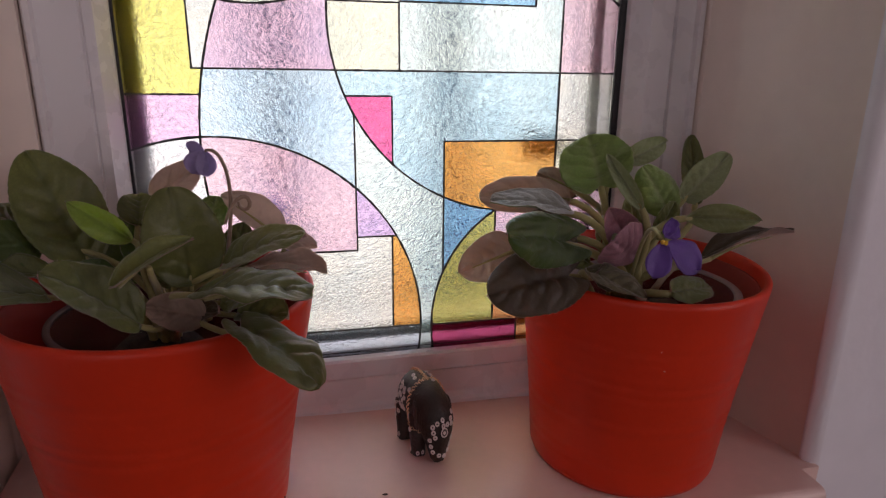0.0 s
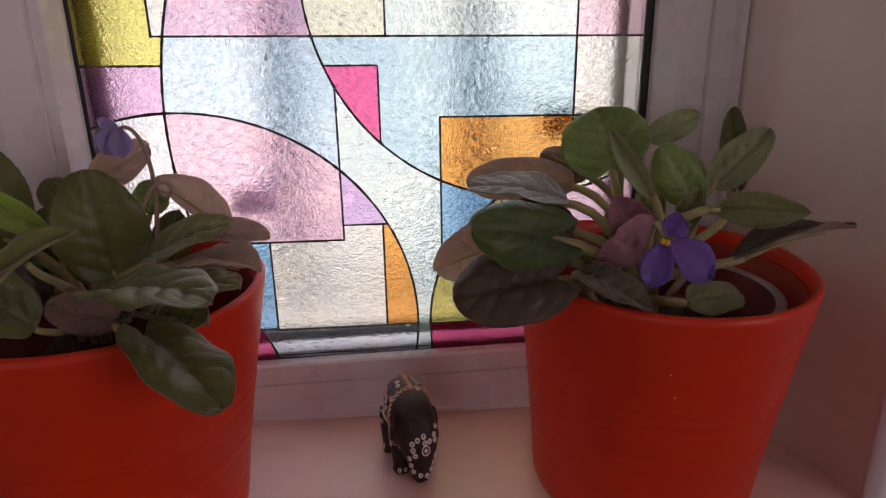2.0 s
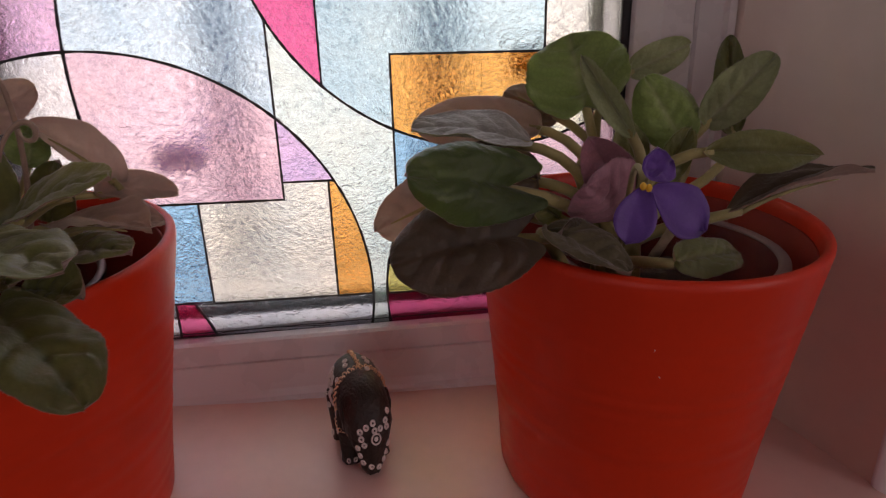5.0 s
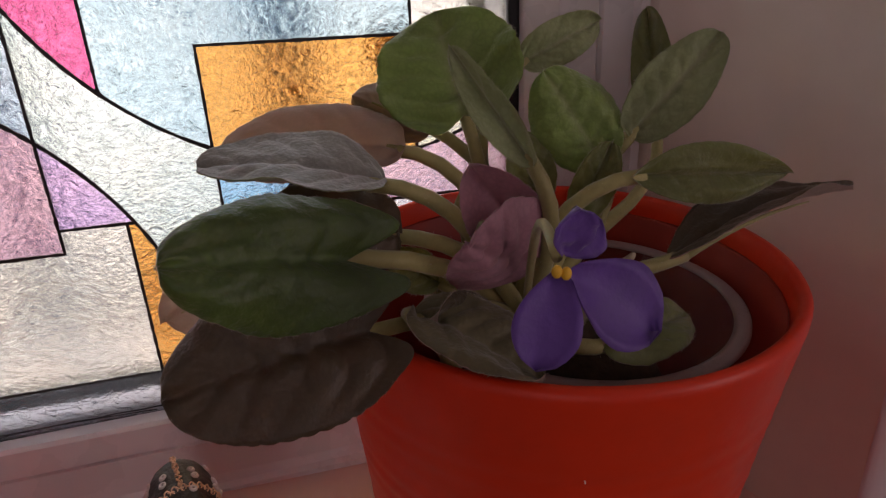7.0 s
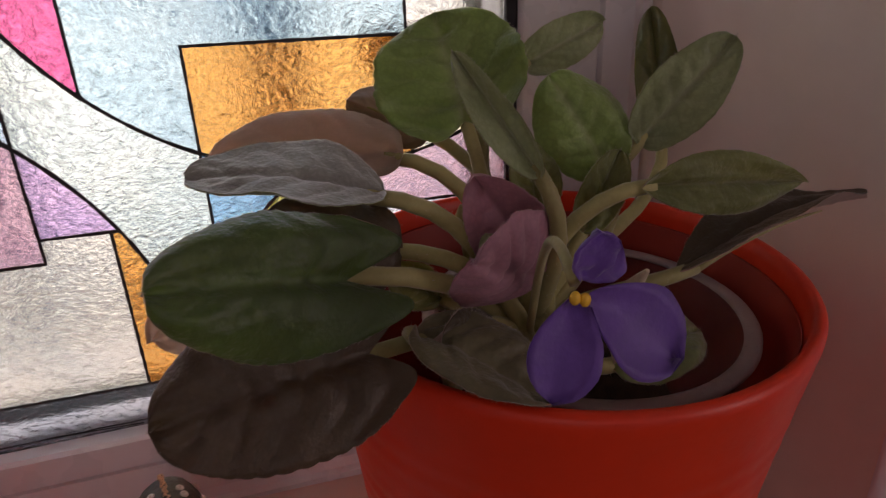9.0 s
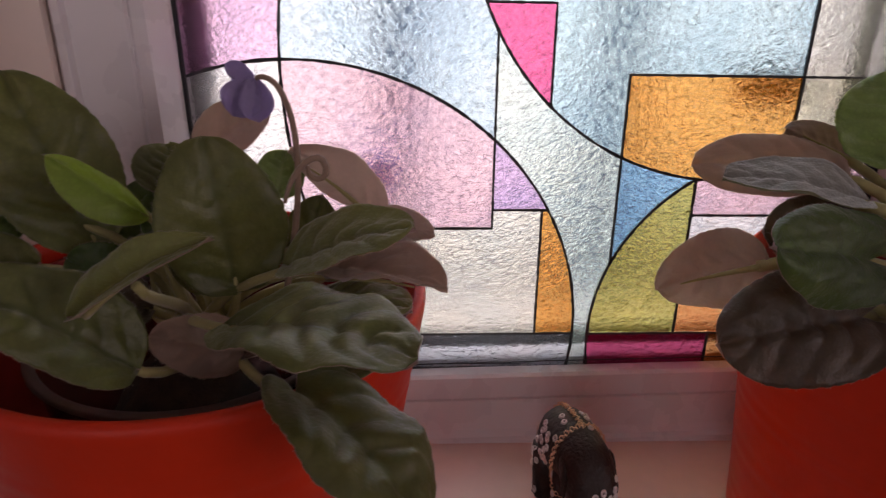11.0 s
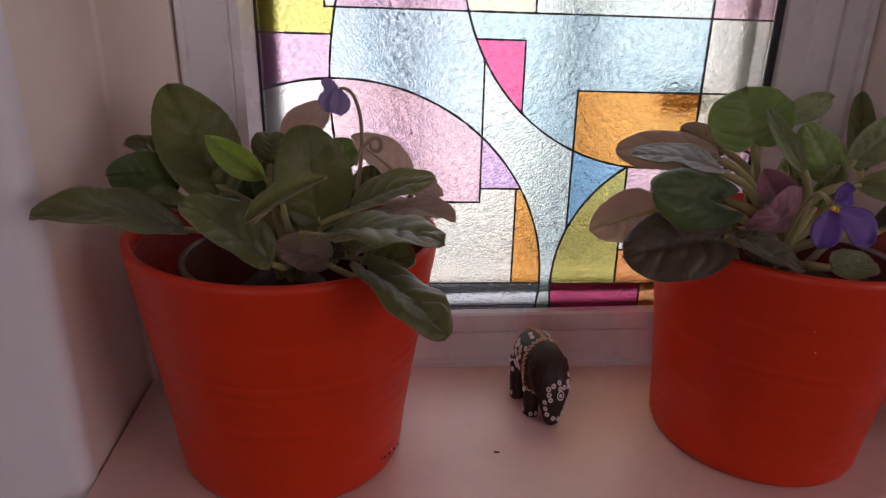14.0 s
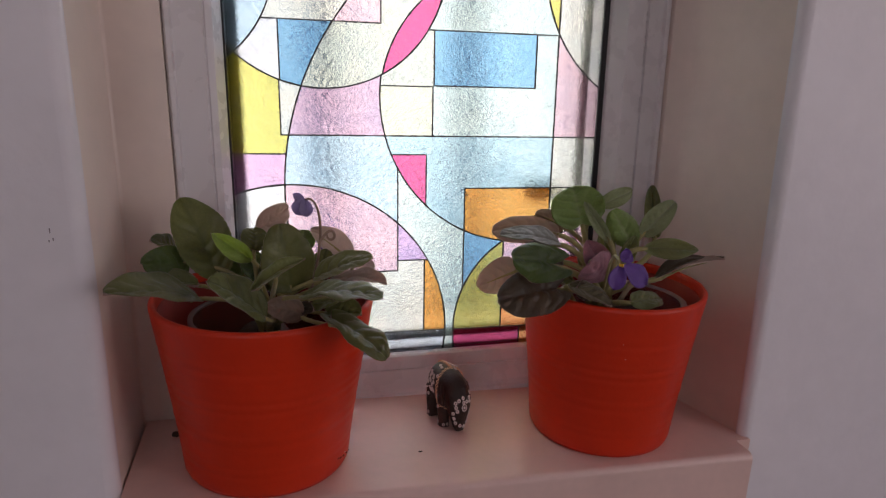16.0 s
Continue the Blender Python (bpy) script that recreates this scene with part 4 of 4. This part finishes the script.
leaf(violet_b, (0.232, 0.356, 1.207), (0.2140, 0.372, 1.238), 0.0105, (-0.55, -0.78, 0.30), tone="grey", pointed=0.15, cup=0.10, fold=0.30, arch=0.03)
leaf(violet_b, (0.268, 0.380, 1.196), (0.251, 0.392, 1.225), 0.028, (-0.40, -0.85, 0.30), young=True, curl=0.25, fold=-0.12, twist=18)
leaf(violet_b, (0.260, 0.430, 1.222), (0.291, 0.430, 1.236), 0.017, (-0.13, -0.95, 0.28), tone="grey")
leaf(violet_b, (0.316, 0.420, 1.190), (0.321, 0.444, 1.237), 0.017, (-0.53, -0.73, 0.43))
leaf(violet_b, (0.278, 0.378, 1.205), (0.304, 0.372, 1.235), 0.021, (-0.50, -0.83, 0.26), tone="grey")
leaf(violet_b, (0.270, 0.361, 1.196), (0.319, 0.353, 1.1955), 0.019, (-0.23, -0.93, 0.28), pointed=0.7, curl=0.2, tone="olive", quilt=0.5)
leaf(violet_b, (0.282, 0.354, 1.169), (0.349, 0.357, 1.184), 0.022, (-0.19, 0.03, 0.98), pointed=0.8, tone="bronze", fold=0.15, ripple=0.04)
leaf(violet_b, (0.204, 0.406, 1.201), (0.147, 0.426, 1.203), 0.037, (0.22, -0.60, 0.77), tone="blush", arch=0.05, curl=0.12, quilt=0.6)
leaf(violet_b, (0.190, 0.369, 1.202), (0.140, 0.380, 1.208), 0.030, (0.08, -0.24, 0.97), tone="sky_sheen", arch=0.07, quilt=0.7)
leaf(violet_b, (0.1755, 0.341, 1.1915), (0.1325, 0.328, 1.2035), 0.034, (0.25, -0.78, 0.56), heart=0.26, curl=0.22, arch=0.05, cup=0.02, quilt=0.7, tone="deep")
leaf(violet_b, (0.1795, 0.341, 1.170), (0.1255, 0.338, 1.164), 0.042, (-0.08, -0.80, 0.60), tone="bronze", heart=0.14, curl=0.10, cup=0.02, quilt=1.6)
leaf(violet_b, (0.151, 0.360, 1.182), (0.122, 0.385, 1.161), 0.032, (0.67, 0.74, -0.04), tone="blush")
leaf(violet_b, (0.222, 0.430, 1.201), (0.196, 0.440, 1.215), 0.021, (0.24, 0.94, -0.24))
leaf(violet_b, (0.235, 0.362, 1.173), (0.2085, 0.346, 1.188), 0.036, (0.29, -0.85, -0.33), tone="wilted", heart=0.05, cup=-0.22, quilt=1.6, arch=0.06)
leaf(violet_b, (0.194, 0.347, 1.168), (0.223, 0.323, 1.157), 0.027, (0.10, -0.31, 0.93), tone="umber", root=(0.208, 0.362, 1.138))
leaf(violet_b, (0.1935, 0.366, 1.186), (0.1550, 0.374, 1.190), 0.032, (-0.10, -0.72, 0.68), tone="bronze", curl=0.1)
leaf(violet_b, (0.247, 0.334, 1.155), (0.283, 0.345, 1.151), 0.021, (0.05, -0.55, 0.83), tone="olive", curl=0.15)
leaf(violet_b, (0.236, 0.376, 1.178), (0.2200, 0.374, 1.203), 0.024, (-0.30, -0.95, 0.10), tone="wilted", fold=0.25)
for x0, y0, z0, x1, y1, z1, wd, tone in ((0.214, 0.352, 1.160, 0.196, 0.342, 1.168, 0.018, "bronze"), (0.226, 0.366, 1.166, 0.220, 0.362, 1.188, 0.012, "grey"),
                                        (0.256, 0.372, 1.180, 0.268, 0.374, 1.204, 0.014, "olive"), (0.246, 0.384, 1.182, 0.244, 0.392, 1.206, 0.016, "olive"),
                                        (0.206, 0.372, 1.166, 0.190, 0.370, 1.178, 0.014, "olive")):
    leaf(violet_b, (x0, y0, z0), (x1, y1, z1), wd, (-0.2, -0.8, 0.5), tone=tone)

# a dry stump and two young buds in the second crown
o = Vector(violet_b.location)
bm = bmesh.new()
tube(bm, [p - o for p in bezier(Vector((0.245, 0.352, 1.150)), Vector((0.248, 0.345, 1.165)), Vector((0.250, 0.336, 1.175)), Vector((0.2505, 0.329, 1.1860)), 8)], [0.0022, 0.0022, 0.0022, 0.0023, 0.0025, 0.0028, 0.0026, 0.0018, 0.0006], 9)
for v in bm.verts:
    v.co += 0.0007 * noise.noise_vector(v.co * 500)
part("stalk_stump", bm, M_DRY, violet_b, "pale dry broken stalk")
for x, y, z, tall in ((0.2205, 0.385, 1.176, 0.013), (0.2245, 0.382, 1.171, 0.010)):
    bm = bmesh.new()
    p = Vector((x, y, z)) - o
    tube(bm, [Vector((x + 0.006, y - 0.004, z - 0.034)) - o, p - Vector((-0.001, 0, 0.010)), p, p + Vector((-0.0004, 0, tall * 0.35)), p + Vector((-0.0008, 0, tall * 0.75)), p + Vector((-0.001, 0, tall))], [0.0011, 0.0010, 0.0014, 0.0027, 0.0022, 0.0005], 9)
    part("young_bud", bm, M_STALK, violet_b, "small hairy green bud")

# nodding flower of the first violet
o = Vector(violet_a.location)
bm = bmesh.new()
stem = bezier(Vector((-0.030, 0.375, 1.150)), Vector((-0.018, 0.372, 1.190)), Vector((-0.012, 0.367, 1.228)), Vector((-0.0190, 0.3665, 1.2430)), 12)
stem += bezier(stem[-1], Vector((-0.0210, 0.3665, 1.2480)), Vector((-0.0245, 0.3665, 1.2495)), Vector((-0.0270, 0.3670, 1.2480)), 6)[1:]
tube(bm, [p - o for p in stem], [0.0013 - 0.0004 * i / 18 for i in range(19)], 7)
stalk = part("flower_stalk", bm, M_STEM, violet_a, "thin brownish flower stalk")
bm = bmesh.new()
for tipv, wd in (((-0.0350, 0.3640, 1.2365), 0.013), ((-0.0265, 0.3630, 1.2345), 0.011), ((-0.0310, 0.3710, 1.2360), 0.012), ((-0.0365, 0.3670, 1.2525), 0.0055), ((-0.0355, 0.3690, 1.2485), 0.006)):
    petal(bm, Vector((-0.0280, 0.3670, 1.2480)) - o, Vector(tipv) - o, wd, (0.1, -1, 0.2))
part("flower", bm, M_PALE, violet_a, "drooping purple flower")
bm = bmesh.new()
bud = bezier(Vector((-0.0190, 0.3540, 1.2100)), Vector((-0.0170, 0.3560, 1.2210)), Vector((-0.0070, 0.3580, 1.2290)), Vector((-0.0055, 0.3590, 1.2205)), 8)
bud += bezier(bud[-1], Vector((-0.0050, 0.3590, 1.2150)), Vector((-0.0120, 0.3590, 1.2150)), Vector((-0.0115, 0.3590, 1.2210)), 6)[1:]
tube(bm, [p - o for p in bud], [0.0007 + 0.0005 * math.sin(math.pi * i / 14) for i in range(15)], 7)
part("flower_bud", bm, M_STEM, violet_a, "curled withered flower bud")

# open flower of the second violet
o = Vector(violet_b.location)
c = Vector((0.2145, 0.2995, 1.2020))
bm = bmesh.new()
tube(bm, [p - o for p in bezier(Vector((0.236, 0.370, 1.140)), Vector((0.232, 0.352, 1.185)), Vector((0.220, 0.325, 1.212)), c + Vector((0.001, 0.003, 0)), 12)], [0.0013] * 13, 7)
part("flower_stalk", bm, M_STALK, violet_b)
for base, tip, wd, nr in (((0.001, -0.001, 0.003), (0.0018, -0.004, 0.0140), 0.0098, (0.1, -0.95, -0.2)),
                          ((-0.001, -0.002, -0.001), (-0.0092, -0.009, -0.0185), 0.0142, (-0.25, -0.9, 0.25)),
                          ((0.002, -0.002, -0.001), (0.0205, -0.006, -0.0168), 0.0190, (0.25, -0.9, 0.35)),
                          ((0.002, 0.001, 0.002), (0.0120, 0.006, 0.0060), 0.0100, (0.2, -0.9, 0.4))):
    bm = bmesh.new()
    petal(bm, c + Vector(base) - o, c + Vector(tip) - o, wd, nr)
    part("petal", bm, M_PETAL, violet_b, "deep purple petal")
bm = bmesh.new()
for d in ((-0.0022, -0.0035, 0.0004), (-0.0002, -0.0038, -0.0002)):
    ball(bm, c + Vector(d) - o, (0.0012, 0.0011, 0.0015), 0, 10)
part("stamen", bm, M_STAMEN, violet_b, "small yellow stamens")


# ---- elephant figurine ----
def loft(bm, sections, seg=28):
    """A skin over elliptical sections (y, z, half width, half depth) along a path in the y-z plane."""
    rings = []
    n = len(sections)
    for i, (y, z, rx, rz) in enumerate(sections):
        p, q = sections[max(i - 1, 0)], sections[min(i + 1, n - 1)]
        t = Vector((0, q[0] - p[0], q[1] - p[1])).normalized()
        up = Vector((0, -t.z, t.y))
        rings.append([bm.verts.new(Vector((0, y, z)) + Vector((rx * math.cos(2 * math.pi * k / seg), 0, 0)) + up * rz * math.sin(2 * math.pi * k / seg)) for k in range(seg)])
    for a, b in zip(rings, rings[1:]):
        for k in range(seg):
            bm.faces.new((a[k], a[(k + 1) % seg], b[(k + 1) % seg], b[k]))
    bm.faces.new(rings[0][::-1])
    bm.faces.new(rings[-1])


def elephant():
    """A small black lacquered elephant with a brass chain and metal rings, facing the room."""
    bm = bmesh.new()
    spine = [(0.0285, 0.0350, 0.0020, 0.0030), (0.0275, 0.0350, 0.0065, 0.0080), (0.0245, 0.0345, 0.0115, 0.0130), (0.0190, 0.0340, 0.0152, 0.0165), (0.0115, 0.0345, 0.0174, 0.0182),
             (0.0030, 0.0350, 0.0180, 0.0186), (-0.0050, 0.0355, 0.0172, 0.0180), (-0.0110, 0.0355, 0.0165, 0.0172), (-0.0170, 0.0345, 0.0164, 0.0170), (-0.0225, 0.0318, 0.0156, 0.0158),
             (-0.0265, 0.0275, 0.0156, 0.0138), (-0.0290, 0.0225, 0.0138, 0.0112), (-0.0300, 0.0170, 0.0114, 0.0092), (-0.0308, 0.0110, 0.0092, 0.0076), (-0.0318, 0.0050, 0.0070, 0.0060), (-0.0330, 0.0010, 0.0046, 0.0044)]
    loft(bm, spine)
    for sx in (-1, 1):
        ball(bm, (sx * 0.0136, -0.0150, 0.0310), (0.0024, 0.0090, 0.0120), 0, 18, Euler((0.1, sx * 0.12, sx * 0.25)))   # ears lie flat
        for y, sp in ((-0.0125, 0.0098), (0.0150, 0.0100)):
            tube(bm, [Vector((sx * sp, y, 0.030)), Vector((sx * sp * 1.04, y - 0.0005, 0.015)), Vector((sx * sp * 1.02, y - 0.001, 0.005)), Vector((sx * sp * 1.04, y - 0.0015, 0.0))],
                 [0.0086, 0.0070, 0.0063, 0.0068], 16)
    tube(bm, [Vector((0, 0.0275, 0.038)), Vector((0.001, 0.0300, 0.029)), Vector((0.001, 0.0290, 0.017))], [0.0018, 0.0014, 0.0016], 8)
    for v in bm.verts:
        v.co += Vector((1, 1, 0.5)) * (0.0012 * noise.noise(v.co * 190) + 0.0005 * noise.noise(v.co * 520))
    tree = BVHTree.FromBMesh(bm)

    def on_skin(p, d):
        hit, nr, _, _ = tree.ray_cast(Vector(p), Vector(d).normalized())
        return (hit, nr if nr.dot(Vector(d)) < 0 else -nr) if hit else (None, None)

    def stud(p, d, r=0.0013, tr=0.00075):
        hit, nr = on_skin(p, d)
        if hit:
            ring(bm, hit + nr * 0.0003, nr, r, tr, 2, 11, 5)

    def chain(path, r):
        for k in range(len(path) - 1):
            (a, na), (c, _) = path[k], path[k + 1]
            d = (c - a).normalized()
            side = na.cross(d)
            ring(bm, (a + c) / 2 + na * r * 0.45, (na + (0.9 if k % 2 else -0.9) * side + 0.5 * d), r, r * 0.25, 1, 10, 5)

    def walk_round(points):
        return [q for q in (on_skin(p, d) for p, d in points) if q[0]]
    girth = [((0.05 * math.sin(a), -0.0070, 0.035 + 0.05 * math.cos(a)), (-math.sin(a), 0, -math.cos(a))) for a in [radians(-128 + 256 * k / 44) for k in range(45)]]
    chain(walk_round(girth), 0.0014)
    chain(walk_round([((0.0004 * math.sin(k * 2), -0.0065 + 0.034 * k / 20, 0.09), (0, 0, -1)) for k in range(21)]), 0.0014)
    chain(walk_round([((-0.06, -0.006 - 0.016 * k / 9, 0.030 - 0.010 * math.sin(math.pi * k / 18)), (1, 0, 0)) for k in range(10)]), 0.0011)
    # forehead, trunk and feet
    for x, z in ((-0.0085, 0.0285), (-0.0045, 0.0305), (-0.0003, 0.0330), (0.0005, 0.0288), (0.0045, 0.0290), (0.0085, 0.0320), (0.0092, 0.0283), (0.0110, 0.0350), (-0.0080, 0.0245), (-0.0062, 0.0205), (-0.0020, 0.0060), (0.0030, 0.0045), (-0.0098, 0.0180), (-0.0085, 0.0130), (-0.0068, 0.0085), (0.0100, 0.0170), (0.0082, 0.0120), (0.0066, 0.0080)):
        stud((x, -0.08, z + 0.0022), (0, 1, 0))
    hit, nr = on_skin((0.0012, -0.08, 0.0262), (0, 1, 0))
    ring(bm, hit + nr * 0.0003, nr, 0.0030, 0.00055, 2, 18, 5)
    stud((0.0012, -0.08, 0.0262), (0, 1, 0), 0.0008, 0.0007)
    for sx in (-1, 1):
        for y, z in ((-0.0120, 0.0035), (0.0130, 0.0035), (0.0190, 0.0040), (-0.0130, 0.0200), (0.0010, 0.0300), (0.0075, 0.0380), (0.0140, 0.0300), (0.0195, 0.0385), (0.0205, 0.0270), (0.0035, 0.0440), (0.0165, 0.0190),
                     (0.0225, 0.0330), (0.0110, 0.0240), (-0.0080, 0.0280), (0.0120, 0.0455)):
            stud((sx * 0.06, y, z), (-sx, 0, 0))
        for y, z in ((-0.0125, 0.0030), (0.0150, 0.0030)):
            stud((sx * 0.0085, y - 0.03, z), (0, 1, 0), 0.0011, 0.0006)
            stud((sx * 0.0130, y - 0.03, z), (0, 1, 0), 0.0011, 0.0006)
        for k in range(16):
            stud((sx * 0.06, random.uniform(-0.004, 0.024), random.uniform(0.010, 0.046)), (-sx, 0, 0))
        stud((sx * 0.0065, 0.0060, 0.09), (0, 0, -1))
        stud((sx * 0.0075, 0.0010, 0.09), (0, 0, -1))
    stud((0.005, -0.014, 0.09), (0, 0.15, -1))
    ob = obj("elephant_figurine", bm, (M_LACQ, M_GOLD, M_SILVER))
    ob.matrix_basis = LEVEL @ Matrix.Translation((0.1052, 0.4250, SILL_Z)) @ Euler((0, 0, radians(13))).to_matrix().to_4x4() @ Matrix.Diagonal((0.85, 0.88, 1.06, 1))
    return tagged(ob, "small black elephant figurine with brass chain and metal rings", "figurine")


elephant()

# soil crumbs on the sill
for x, y, s in ((0.0675, 0.367, 0.0009), (-0.150, 0.430, 0.004)):
    bm = bmesh.new()
    bmesh.ops.create_icosphere(bm, subdivisions=2, radius=s)
    for v in bm.verts:
        v.co *= 1 + 0.5 * noise.noise(v.co * 900)
        v.co.z *= 0.55
        if s < 0.002:
            v.co.x *= 2.4
    cr_ = obj("soil_crumb", bm, M_SOIL)
    cr_.matrix_basis = LEVEL @ pose(x, y, SILL_Z + s * 0.45)
    tagged(cr_, "tiny dark crumb of soil on the sill", "crumb", "soil crumbs")
